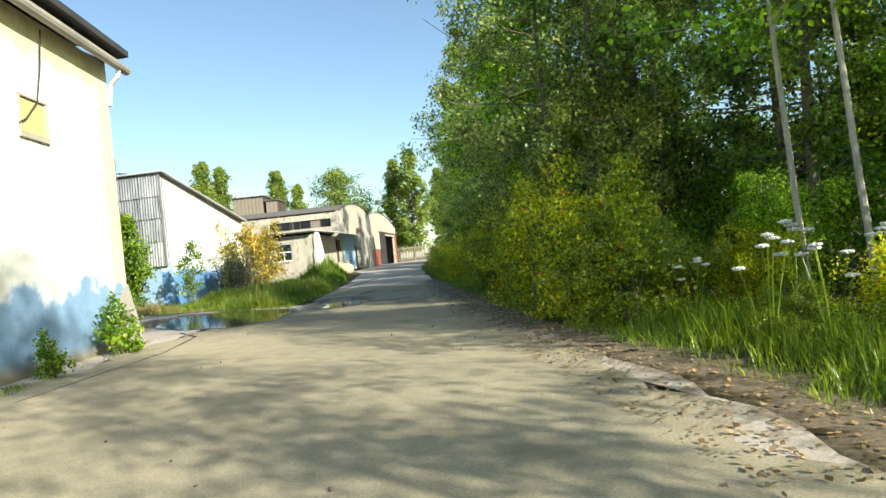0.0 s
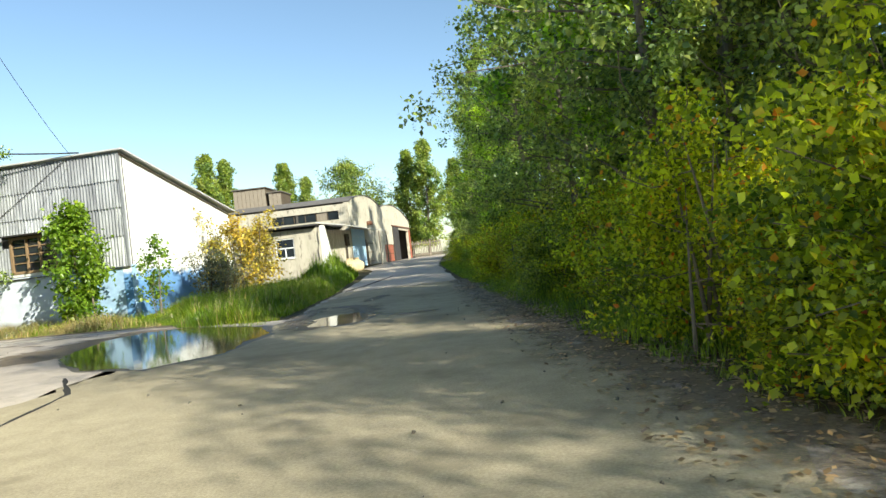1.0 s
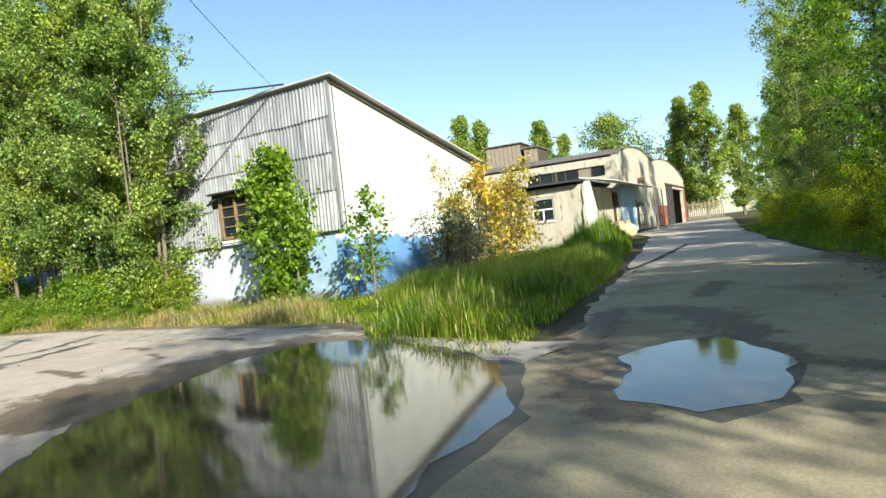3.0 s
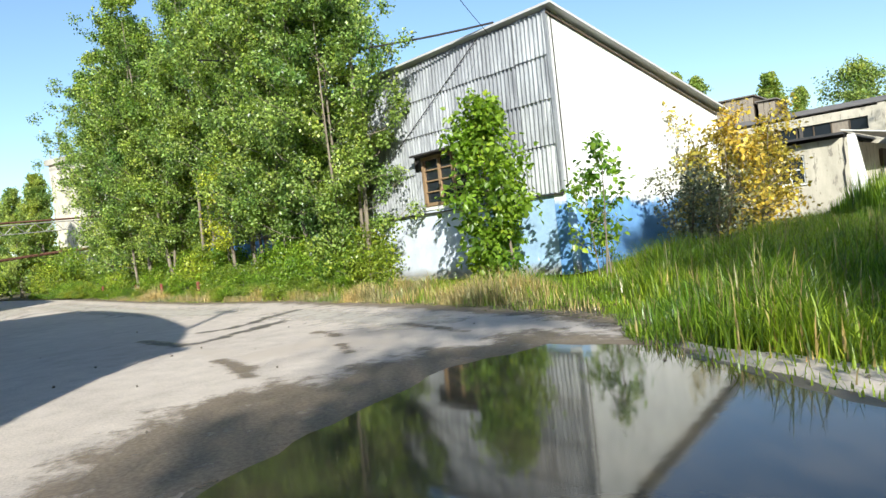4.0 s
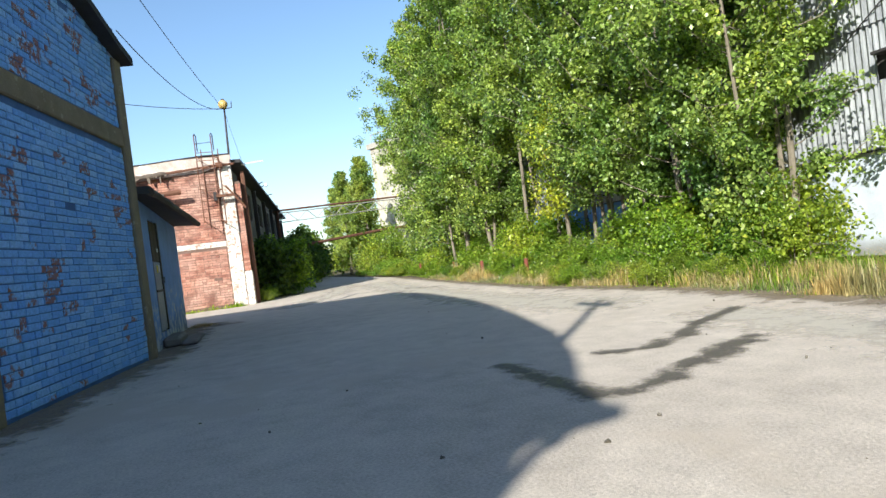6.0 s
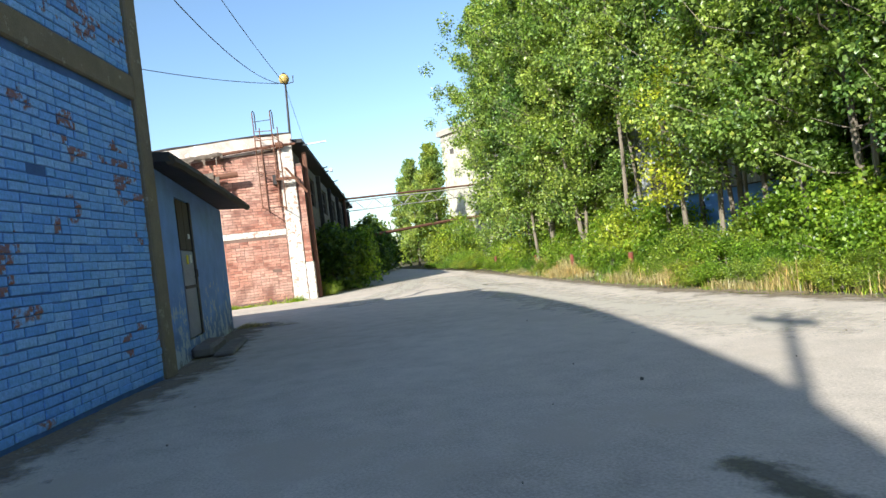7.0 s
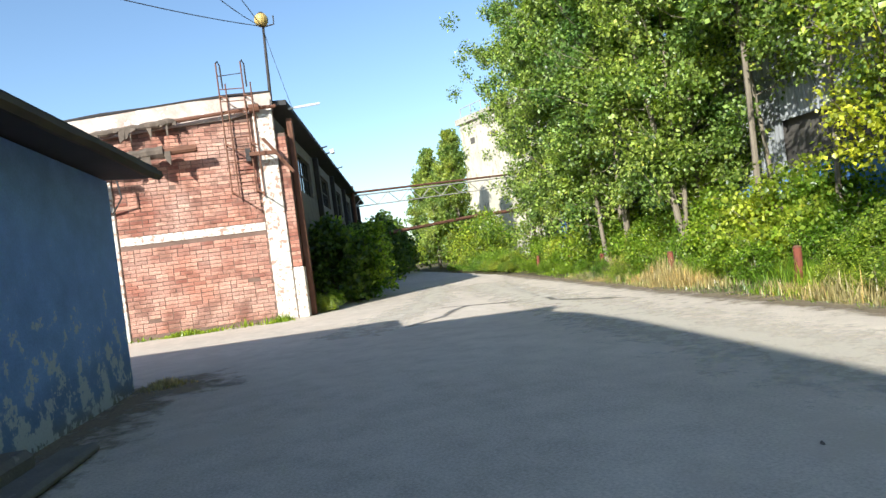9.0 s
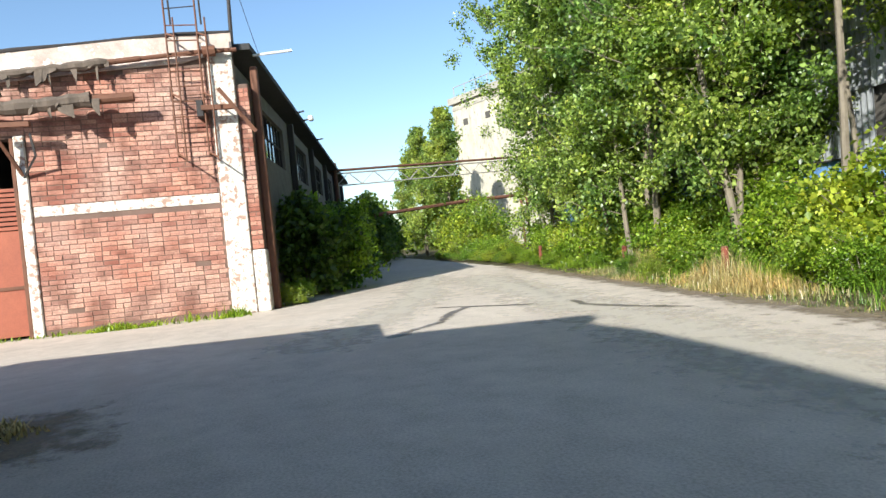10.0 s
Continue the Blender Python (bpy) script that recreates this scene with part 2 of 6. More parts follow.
def in_poly(pts, poly):
    x, y = pts[:, 0], pts[:, 1]
    inside = np.zeros(len(pts), bool)
    for (x0, y0), (x1, y1) in zip(poly, poly[1:] + poly[:1]):
        c = (y0 > y) != (y1 > y)
        inside ^= c & (x < (x1 - x0) * (y - y0) / (y1 - y0 + 1e-12) + x0)
    return inside


def scatter(rng, poly, dens=None):
    px, py = [p[0] for p in poly], [p[1] for p in poly]

    def where(n):
        p = np.stack([rng.uniform(min(px), max(px), n * 4), rng.uniform(min(py), max(py), n * 4), np.zeros(n * 4)], 1)
        p = p[in_poly(p, poly)]
        if dens is not None:
            p = p[rng.uniform(0, 1, len(p)) < dens(p)]
        return p[:n]
    return where


def sheet(name, poly, z, depth, material, label, category, jag=0.0, step=0.6, seed=0, kind="structure"):
    """A flat slab with an uneven outline."""
    bm = bmesh.new()
    out = []
    for k, (a, b) in enumerate(zip(poly, poly[1:] + poly[:1])):
        a, b = Vector(a), Vector(b)
        n = max(1, int((b - a).length / step)) if jag else 1
        nr = Vector((-(b - a).y, (b - a).x)).normalized()
        for i in range(n):
            p = a.lerp(b, i / n)
            p = p + nr * jag * (noise.noise(Vector((p.x * 0.9, p.y * 0.9, seed))) + 0.5 * noise.noise(Vector((p.x * 3, p.y * 3, seed + 5)))) if jag else p
            out.append(bm.verts.new((p.x, p.y, z)))
    f = bm.faces.new(out)
    if depth:
        r = bmesh.ops.extrude_face_region(bm, geom=[f])
        bmesh.ops.translate(bm, verts=[v for v in r["geom"] if isinstance(v, bmesh.types.BMVert)], vec=(0, 0, -depth))
    bmesh.ops.triangulate(bm, faces=[f for f in bm.faces if len(f.verts) > 4])
    return tagged(part(name, bm, material), label, category, kind=kind)

# ---- materials ----
def ground_paint(name, stops, scale, patchy=None, rough=0.9, relief=0.4):
    m, nt, b = nodes_of(name, rough, 0.2)
    big = noise_tex(nt, scale, 9, 0.6)
    mid = noise_tex(nt, scale * 9, 8, 0.7)
    fine = noise_tex(nt, 45, 5, 0.7)
    c = ramp(nt, big, *stops)
    c = mix(nt, 0.5, c, ramp(nt, mid, (0.32, tuple(0.45 * v for v in stops[-1][1])), (0.62, stops[-1][1])))
    c = mix(nt, 0.35, c, ramp(nt, fine, (0.35, tuple(0.4 * v for v in stops[0][1])), (0.7, tuple(1.15 * v for v in stops[-1][1]))))
    if patchy:
        spots = noise_tex(nt, 0.35, 10, 0.65)
        c = mix(nt, ramp(nt, spots, (0.55, (0, 0, 0)), (0.62, (0.85, 0.85, 0.85))), c, patchy)
    nt.links.new(c, b.inputs["Base Color"])
    bump(nt, b, mix(nt, 0.5, mid, fine), relief, 0.03)
    return m


ROAD = ground_paint("dusty_asphalt", ((0.35, (0.41, 0.345, 0.29)), (0.65, (0.66, 0.57, 0.485))), 0.25, (0.47, 0.395, 0.325))
SANDY = ground_paint("sandy_lane", ((0.35, (0.28, 0.235, 0.16)), (0.65, (0.52, 0.44, 0.305))), 0.3, (0.25, 0.21, 0.145))
SOIL = ground_paint("soil", ((0.35, (0.05, 0.045, 0.02)), (0.65, (0.12, 0.10, 0.05))), 0.4)
def stain_paint(name, colour, dark, rough):
    """Wet or dirty ground that thins out raggedly towards the rim of its mark."""
    m, nt, b = nodes_of(name, rough, 0.35)
    at = nt.nodes.new("ShaderNodeAttribute")
    at.attribute_name = "wet"
    rag = noise_tex(nt, 2.4, 10, 0.72)
    fine = noise_tex(nt, 30, 4, 0.7)
    k = nt.nodes.new("ShaderNodeMath")
    k.operation = "MULTIPLY_ADD"
    nt.links.new(rag, k.inputs[0])
    k.inputs[1].default_value = 3.2
    less = nt.nodes.new("ShaderNodeMath")
    less.operation = "SUBTRACT"
    less.inputs[1].default_value = 1.6
    nt.links.new(at.outputs["Fac"], less.inputs[0])
    nt.links.new(less.outputs[0], k.inputs[2])
    cover = ramp(nt, k.outputs[0], (0.2, (0, 0, 0)), (0.85, (0.78, 0.78, 0.78)))
    c = mix(nt, ramp(nt, fine, (0.35, (0, 0, 0)), (0.65, (1, 1, 1))), dark, colour)
    nt.links.new(c, b.inputs["Base Color"])
    bump(nt, b, fine, 0.3, 0.01)
    tr = nt.nodes.new("ShaderNodeBsdfTransparent")
    sh = nt.nodes.new("ShaderNodeMixShader")
    nt.links.new(cover, sh.inputs["Fac"])
    nt.links.new(tr.outputs[0], sh.inputs[1])
    nt.links.new(b.outputs[0], sh.inputs[2])
    nt.links.new(sh.outputs[0], nt.nodes["Material Output"].inputs["Surface"])
    return m


WETMUD = stain_paint("wet_mud_stain", (0.27, 0.21, 0.145), (0.14, 0.105, 0.07), 0.65)
WETROAD = stain_paint("wet_asphalt_stain", (0.15, 0.13, 0.115), (0.08, 0.07, 0.06), 0.5)
DIRT = stain_paint("brown_dirt", (0.29, 0.225, 0.155), (0.16, 0.12, 0.08), 0.9)
DUST = stain_paint("pale_dust", (0.58, 0.52, 0.44), (0.46, 0.41, 0.34), 0.9)
MUD = ground_paint("damp_mud", ((0.35, (0.10, 0.085, 0.065)), (0.65, (0.17, 0.15, 0.12))), 0.8, None, 0.5)
WATER, wnt, wb = nodes_of("puddle_water", 0.06, 0.42)
wb.inputs["Base Color"].default_value = (0.07, 0.056, 0.036, 1)
bump(wnt, wb, noise_tex(wnt, 4, 4), 0.06, 0.01)
CRACK = worn("tar_crack", (0.045, 0.04, 0.035), (0.02, 0.018, 0.016))

CREAM = worn("cream_plaster", (0.74, 0.58, 0.26), (0.60, 0.45, 0.19), (0.45, 0.38, 0.26), 0.7, 0.70)
LIME = worn("whitewash", (0.82, 0.80, 0.74), (0.70, 0.68, 0.62), (0.62, 0.52, 0.30), 0.9, 0.74)
SKYBLUE = worn("pale_blue_limewash", (0.42, 0.60, 0.80), (0.28, 0.45, 0.68), (0.75, 0.78, 0.78), 0.8, 0.6)
ANNEXBLUE = worn("faded_blue_plaster", (0.23, 0.31, 0.60), (0.14, 0.20, 0.42), (0.60, 0.60, 0.60), 1.6, 0.61)
# dark old concrete, whose tone also serves as shade on the hall's side
DARKCONC = worn("old_concrete_and_shade", (0.19, 0.17, 0.15), (0.10, 0.09, 0.08), (0.26, 0.24, 0.21), 2.2, 0.6)
CONCRETE = worn("weathered_concrete", (0.40, 0.37, 0.32), (0.24, 0.22, 0.19), (0.17, 0.15, 0.13), 1.2, 0.68)
PALECONC = worn("limed_concrete", (0.72, 0.68, 0.61), (0.46, 0.40, 0.35), (0.34, 0.22, 0.17), 3.2, 0.53)
STONEGREY = worn("grey_render", (0.50, 0.45, 0.36), (0.32, 0.29, 0.24), (0.22, 0.20, 0.17), 0.8, 0.68)
BEIGE = worn("beige_render", (0.56, 0.51, 0.41), (0.30, 0.27, 0.21), (0.24, 0.215, 0.175), 0.9, 0.56, stretch=(1.6, 1.6, 0.5))
PINKISH = worn("stained_white_render", (0.62, 0.51, 0.45), (0.27, 0.17, 0.135), (0.78, 0.75, 0.70), 1.7, 0.57)
MORTAR = worn("dirty_mortar", (0.19, 0.12, 0.095), (0.10, 0.065, 0.05))
RUST = worn("rusted_iron", (0.17, 0.075, 0.045), (0.09, 0.045, 0.03), None, 3, rough=0.75)
DARKIRON = worn("dark_iron", (0.05, 0.045, 0.045), (0.03, 0.025, 0.025), None, 3, rough=0.7)
REDGATE = worn("faded_red_oxide_paint", (0.33, 0.10, 0.055), (0.22, 0.065, 0.04), (0.45, 0.33, 0.24), 1.5, 0.70, 0.6)
FELT = worn("bitumen_felt", (0.06, 0.058, 0.06), (0.035, 0.035, 0.036), None, 2)
ROOFSHEET = worn("roof_sheet", (0.55, 0.54, 0.52), (0.40, 0.39, 0.38), None, 1)
# near-black colour that paints the gloom of rooms behind openings
INSIDE = worn("painted_dim_interior", (0.10, 0.09, 0.08), (0.06, 0.055, 0.05))
TIMBER = worn("weathered_timber", (0.30, 0.20, 0.11), (0.18, 0.12, 0.07), None, 2, grain=25, stretch=(8, 8, 1))
GREYBOARD = worn("grey_weathered_board", (0.30, 0.255, 0.20), (0.17, 0.14, 0.11), None, 2, grain=25, stretch=(8, 8, 1))
DARKWOOD = worn("dark_old_wood", (0.10, 0.075, 0.05), (0.05, 0.04, 0.03), None, 2)
WHITEPVC = worn("white_frame_paint", (0.80, 0.80, 0.78), (0.68, 0.68, 0.66), None, 2, rough=0.4)
GREYPAINT = worn("grey_steel_paint", (0.22, 0.255, 0.34), (0.12, 0.13, 0.17), (0.20, 0.17, 0.15), 1.6, 0.68, 0.5)
ASBESTOS = worn("asbestos_cement", (0.37, 0.38, 0.40), (0.22, 0.225, 0.235), (0.50, 0.51, 0.53), 0.9, 0.62, stretch=(2.2, 2.2, 0.5))
BOLLARDRED = worn("rusty_red_paint", (0.23, 0.065, 0.04), (0.10, 0.04, 0.03), (0.16, 0.10, 0.07), 4, 0.6)
LAG = worn("torn_pipe_lagging", (0.15, 0.115, 0.09), (0.05, 0.04, 0.033), (0.55, 0.53, 0.5), 4, 0.66)
ant = ASBESTOS.node_tree
ab = ant.nodes["Principled BSDF"]
worn_out = ab.inputs["Base Color"].links[0].from_socket
oi = ant.nodes.new("ShaderNodeObjectInfo")
c = mix(ant, 1.0, worn_out, ramp(ant, oi.outputs["Random"], (0.0, (0.72, 0.72, 0.74)), (0.6, (1.0, 1.0, 1.0)), (1.0, (1.35, 1.35, 1.33))), "MULTIPLY")
c = mix(ant, 1.0, c, ramp(ant, noise_tex(ant, 2.0, 6, 0.7, (5, 5, 0.35)), (0.36, (0.55, 0.55, 0.57)), (0.6, (1.1, 1.1, 1.08))), "MULTIPLY")
ant.links.new(c, ab.inputs["Base Color"])
GLASS, gnt, gb = nodes_of("window_glass", 0.05, 0.6)
gb.inputs["Base Color"].default_value = (0.02, 0.025, 0.03, 1)
STRAW_BAG = worn("pale_sackcloth", (0.62, 0.50, 0.30), (0.45, 0.36, 0.22), None, 3)
BARK = worn("poplar_bark", (0.22, 0.185, 0.14), (0.10, 0.08, 0.06), None, 3, grain=18, stretch=(5, 5, 1))
PALEBARK = worn("pale_smooth_bark", (0.46, 0.43, 0.36), (0.25, 0.22, 0.18), None, 3, grain=18, stretch=(5, 5, 1))
BRASS = worn("yellowed_lamp_glass", (0.50, 0.36, 0.12), (0.38, 0.26, 0.08), None, 5, rough=0.3)
WHITEPLASTIC = worn("white_plastic", (0.75, 0.75, 0.73), (0.6, 0.6, 0.58), None, 6, rough=0.4)
YELLOWTAG = worn("yellow_sign_paint", (0.75, 0.6, 0.03), (0.6, 0.45, 0.03), None, 6)


def brick_paint(name, a, b_, c_, lime, bare=None):
    m, nt, b = nodes_of(name, 0.88, 0.2)
    oi = nt.nodes.new("ShaderNodeObjectInfo")
    gi = nt.nodes.new("ShaderNodeNewGeometry")
    s = nt.nodes.new("ShaderNodeMath")
    s.operation = "ADD"
    nt.links.new(oi.outputs["Random"], s.inputs[0])
    nt.links.new(gi.outputs["Random Per Island"], s.inputs[1])
    fr = nt.nodes.new("ShaderNodeMath")
    fr.operation = "FRACT"
    nt.links.new(s.outputs[0], fr.inputs[0])
    pos = noise_tex(nt, 30, 5, 0.7)
    c = ramp(nt, fr.outputs[0], (0.0, a), (0.5, b_), (0.92, c_)) if bare else ramp(nt, fr.outputs[0], (0.0, a), (0.5, b_), (1.0, c_))
    wash = nt.nodes.new("ShaderNodeTexNoise")
    nt.links.new(gi.outputs["Position"], wash.inputs["Vector"])
    wash.inputs["Scale"].default_value, wash.inputs["Detail"].default_value = 1.1, 8
    c = mix(nt, ramp(nt, wash.outputs["Fac"], (0.40, (0, 0, 0)), (0.7, (0.55, 0.55, 0.55))), c, lime)
    soot = nt.nodes.new("ShaderNodeTexNoise")
    worst = 0.0 if bare else 0.55
    nt.links.new(gi.outputs["Position"], soot.inputs["Vector"])
    soot.inputs["Scale"].default_value, soot.inputs["Detail"].default_value = 2.6, 9
    c = mix(nt, ramp(nt, soot.outputs["Fac"], (0.36, (worst, worst, worst)), (0.5, (0, 0, 0))), c, tuple(0.45 * v for v in a))
    if bare:
        chip = noise_tex(nt, 9, 6, 0.7)
        spall = nt.nodes.new("ShaderNodeTexNoise")
        nt.links.new(gi.outputs["Position"], spall.inputs["Vector"])
        spall.inputs["Scale"].default_value, spall.inputs["Detail"].default_value = 1.5, 6
        c = mix(nt, mix(nt, 1.0, mix(nt, 1.0, ramp(nt, fr.outputs[0], (0.5, (0, 0, 0)), (0.505, (1, 1, 1))), ramp(nt, spall.outputs["Fac"], (0.55, (0, 0, 0)), (0.565, (1, 1, 1))), "MULTIPLY"), ramp(nt, chip, (0.46, (0, 0, 0)), (0.5, (1, 1, 1))), "MULTIPLY"), c, bare)
    c = mix(nt, ramp(nt, pos, (0.35, (0.5, 0.5, 0.5)), (0.6, (0, 0, 0))), c, tuple(0.5 * v for v in a))
    nt.links.new(c, b.inputs["Base Color"])
    bump(nt, b, pos, 0.5, 0.01)
    return m


def zoned(name, zones, rough=0.85, peel=None):
    """A limewashed wall: zones (axis, at, width, sign, colour) laid over one another with ragged borders."""
    m, nt, b = nodes_of(name, rough, 0.2)
    co = nt.nodes.new("ShaderNodeTexCoord")
    sep = nt.nodes.new("ShaderNodeSeparateXYZ")
    nt.links.new(co.outputs["Object"], sep.inputs[0])
    rag = noise_tex(nt, 0.9, 8, 0.65)
    fine = noise_tex(nt, 35, 4, 0.6)
    c = None
    for axis, at, width, sign, colour in zones:
        tone = ramp(nt, noise_tex(nt, 1.7, 7, 0.7), (0.35, tuple(0.8 * v for v in colour)), (0.6, colour))
        if axis is None:
            c = tone
            continue
        k = nt.nodes.new("ShaderNodeMath")
        k.operation = "MULTIPLY_ADD"
        nt.links.new(rag, k.inputs[0])
        k.inputs[1].default_value = width
        nt.links.new(sep.outputs[axis], k.inputs[2])
        mr = nt.nodes.new("ShaderNodeMapRange")
        nt.links.new(k.outputs[0], mr.inputs["Value"])
        mid = at + width * 0.5
        mr.inputs["From Min"].default_value, mr.inputs["From Max"].default_value = (mid - 0.12 * sign, mid + 0.12 * sign)
        c = mix(nt, mr.outputs["Result"], c, tone)
    if peel:  # colour, and how readily the coat comes off at the foot and one unit up
        k = nt.nodes.new("ShaderNodeMath")
        k.operation = "MULTIPLY_ADD"
        nt.links.new(sep.outputs["Z"], k.inputs[0])
        k.inputs[1].default_value = -peel[2]
        nt.links.new(noise_tex(nt, 3.4, 10, 0.72), k.inputs[2])
        c = mix(nt, ramp(nt, k.outputs[0], (peel[1], (0, 0, 0)), (peel[1] + 0.025, (1, 1, 1))), c, peel[0])
    c = mix(nt, 0.25, c, ramp(nt, fine, (0.3, (0.3, 0.28, 0.25)), (0.6, (0.8, 0.78, 0.72))), "MULTIPLY")
    nt.links.new(c, b.inputs["Base Color"])
    bump(nt, b, fine, 0.3)
    return m


REDBRICK = brick_paint("red_brick", (0.24, 0.09, 0.065), (0.42, 0.19, 0.135), (0.54, 0.29, 0.21), (0.62, 0.46, 0.38))
BLUEBRICK = brick_paint("blue_washed_brick", (0.20, 0.43, 0.93), (0.28, 0.53, 0.97), (0.38, 0.62, 0.98), (0.25, 0.48, 0.95), (0.33, 0.145, 0.085))
BLUEJOINT = worn("blue_washed_joint", (0.10, 0.19, 0.44), (0.04, 0.07, 0.17))
SOOTYCONC = worn("dirty_brown_concrete", (0.27, 0.215, 0.145), (0.15, 0.115, 0.08), (0.33, 0.29, 0.22), 1.8, 0.6)

POPLAR = leafy("poplar_leaf", (0.02, 0.05, 0.010), (0.275, 0.365, 0.10), 0.38, (2.0, 2.2, 0.75))
# leaf colour lowered to carry the shade beside the hall
SHADELEAF = leafy("shade_toned_leaf", (0.025, 0.055, 0.011), (0.11, 0.18, 0.03), 0.4)
ROADLEAF = leafy("roadside_leaf", (0.035, 0.08, 0.011), (0.30, 0.42, 0.06), 0.52, (2.4, 2.6, 0.7))
WILLOW = leafy("grey_green_leaf", (0.05, 0.09, 0.03), (0.28, 0.36, 0.12), 0.45)
GREYLEAF = leafy("dull_grey_leaf", (0.05, 0.06, 0.035), (0.17, 0.185, 0.115), 0.35, (1.5, 1.5, 1.0))
# paler dark end than the near poplars: distance haze mixed into the colour
HAZEDLEAF = leafy("hazed_poplar_leaf", (0.09, 0.14, 0.035), (0.28, 0.36, 0.11), 0.5)
LIMELEAF = leafy("lime_leaf", (0.05, 0.105, 0.012), (0.22, 0.33, 0.04), 0.45, (2.0, 2.1, 0.8))
WEEDLEAF = leafy("weed_leaf", (0.055, 0.105, 0.012), (0.28, 0.36, 0.05), 0.42)
YELLOWLEAF = leafy("yellowing_leaf", (0.24, 0.18, 0.025), (0.54, 0.45, 0.08), 0.4, (1.2, 1.15, 0.8))
YELLOWGREEN = leafy("yellow_green_leaf", (0.16, 0.20, 0.015), (0.46, 0.50, 0.05), 0.45, (1.7, 1.7, 0.7))
BRAMBLE = leafy("bramble_leaf", (0.05, 0.10, 0.010), (0.41, 0.47, 0.045), 0.58, (2.3, 2.2, 0.9), tinged=(0.50, 0.13, 0.03))
GRASS = leafy("green_grass", (0.06, 0.12, 0.010), (0.215, 0.315, 0.03), 0.4)
STRAW = leafy("dry_grass", (0.22, 0.175, 0.07), (0.50, 0.41, 0.20), 0.3, (1.1, 1.1, 0.9))
LITTER = leafy("dry_leaf_litter", (0.12, 0.07, 0.03), (0.35, 0.26, 0.16), 0.1, (1, 1, 1))


# ---- ground ----
def rise(y):
    q = min(1.0, max(0.0, (y - 36) / 50))
    return 0.62 * q * q * (3 - 2 * q)


bm = bmesh.new()
ys = [-3000, -300, -60, -20, 0, 20, 36, 41, 46, 51, 56, 61, 66, 71, 76, 81, 86, 120, 200, 500, 3000]
xs = [-3000, -300, -100, -50, -25, 0, 25, 100, 300, 3000]
g = [[bm.verts.new((x, y, rise(y) - 0.07)) for x in xs] for y in ys]
for r0, r1 in zip(g, g[1:]):
    for i in range(len(xs) - 1):
        bm.faces.new((r0[i], r0[i + 1], r1[i + 1], r1[i]))
tagged(part("ground", bm, SOIL), "flat earth with weeds and dry grass around the yard", "ground", kind="structure")

YARD = [(2.6, -30), (2.3, 0), (1.8, 6), (1.3, 10), (0.6, 15.5), (-0.2, 25), (-0.7, 34), (-5.6, 34), (-5.3, 28), (-4.7, 22.6), (-6.2, 23.2), (-8, 24.1), (-9.6, 25.5), (-11, 26), (-14.5, 27.1),
        (-20.3, 28.5), (-24.7, 28.8), (-29.5, 29.7), (-38, 31.6), (-45.6, 33.2), (-55, 34.6), (-75, 37.4), (-105, 42.5), (-105, 40), (-75, 33.5), (-41, 24.6), (-39, 0), (-39, -30)]
sheet("road", YARD, 0.0, 0.1, ROAD, "dusty patched asphalt yard and lane, pale and cracked", "road", 0.22, 0.5, 3)
bm = bmesh.new()
rows = []
for i in range(50):
    y = 34 + i * 2.0
    l = np.interp(y, [34, 38, 60, 68, 85, 132], [-5.6, -6.0, -7.6, -9.5, -9.4, -8.5]) + 0.3 * noise.noise(Vector((0, y * 0.4, 1)))
    r = np.interp(y, [34, 60, 132], [-0.7, -2.3, -2.6]) + 0.3 * noise.noise(Vector((9, y * 0.4, 1)))
    rows.append([bm.verts.new((l + (r - l) * k / 4, y, rise(y) + (0.0 if 0 < k < 4 else -0.02))) for k in range(5)])
for a, b in zip(rows, rows[1:]):
    for k in range(4):
        bm.faces.new((a[k], a[k + 1], b[k + 1], b[k]))
tagged(part("road", bm, ROAD), "dusty asphalt lane running up to the hangars and the fence", "road", kind="structure")

LANE = [(2.5, -30), (2.2, 0), (1.7, 6), (1.2, 10), (0.5, 15.5), (-0.3, 25), (-0.8, 33.9), (-5.4, 33.9), (-5.2, 28), (-4.6, 22.4), (-4.9, 20), (-6.0, 17), (-5.9, 8), (-5.7, -30)]
sheet("lane_dirt", LANE, 0.002, 0, SANDY, "sandy dirt lying over the lane's asphalt", "dirt", 0.5, 0.3, 8)
# puddles with muddy rims
for poly, k in (([(-9.0, 20.8), (-9.3, 22.4), (-8.9, 23.5), (-7.6, 23.6), (-6.6, 22.6), (-5.1, 21.4), (-4.5, 19.6), (-4.6, 17.2), (-5.4, 16.2), (-6.6, 16.8), (-7.7, 18.1), (-8.6, 19.4)], 1),
                ([(-4.05, 21.6), (-3.7, 20.1), (-3.2, 19.6), (-2.75, 20.0), (-2.6, 21.3), (-3.1, 22.6), (-3.6, 22.4)], 2)):
    c = Vector((sum(p[0] for p in poly) / len(poly), sum(p[1] for p in poly) / len(poly)))
    sheet("mud", [tuple(c + (Vector(p) - c) * 1.05) for p in poly], 0.004, 0, MUD, "damp mud rim round a puddle on the asphalt", "mud", 0.2, 0.25, 20 + k)
    sheet("puddle", poly, 0.009, 0, WATER, "shallow brown puddle mirroring the sky on the lane", "water", 0.22, 0.2, 40 + k)


# ---- buildings ----
def arch(length, start, end, up):
    return lambda x: start + (end - start) * x / length + up * (1 - (2 * x / length - 1) ** 2)


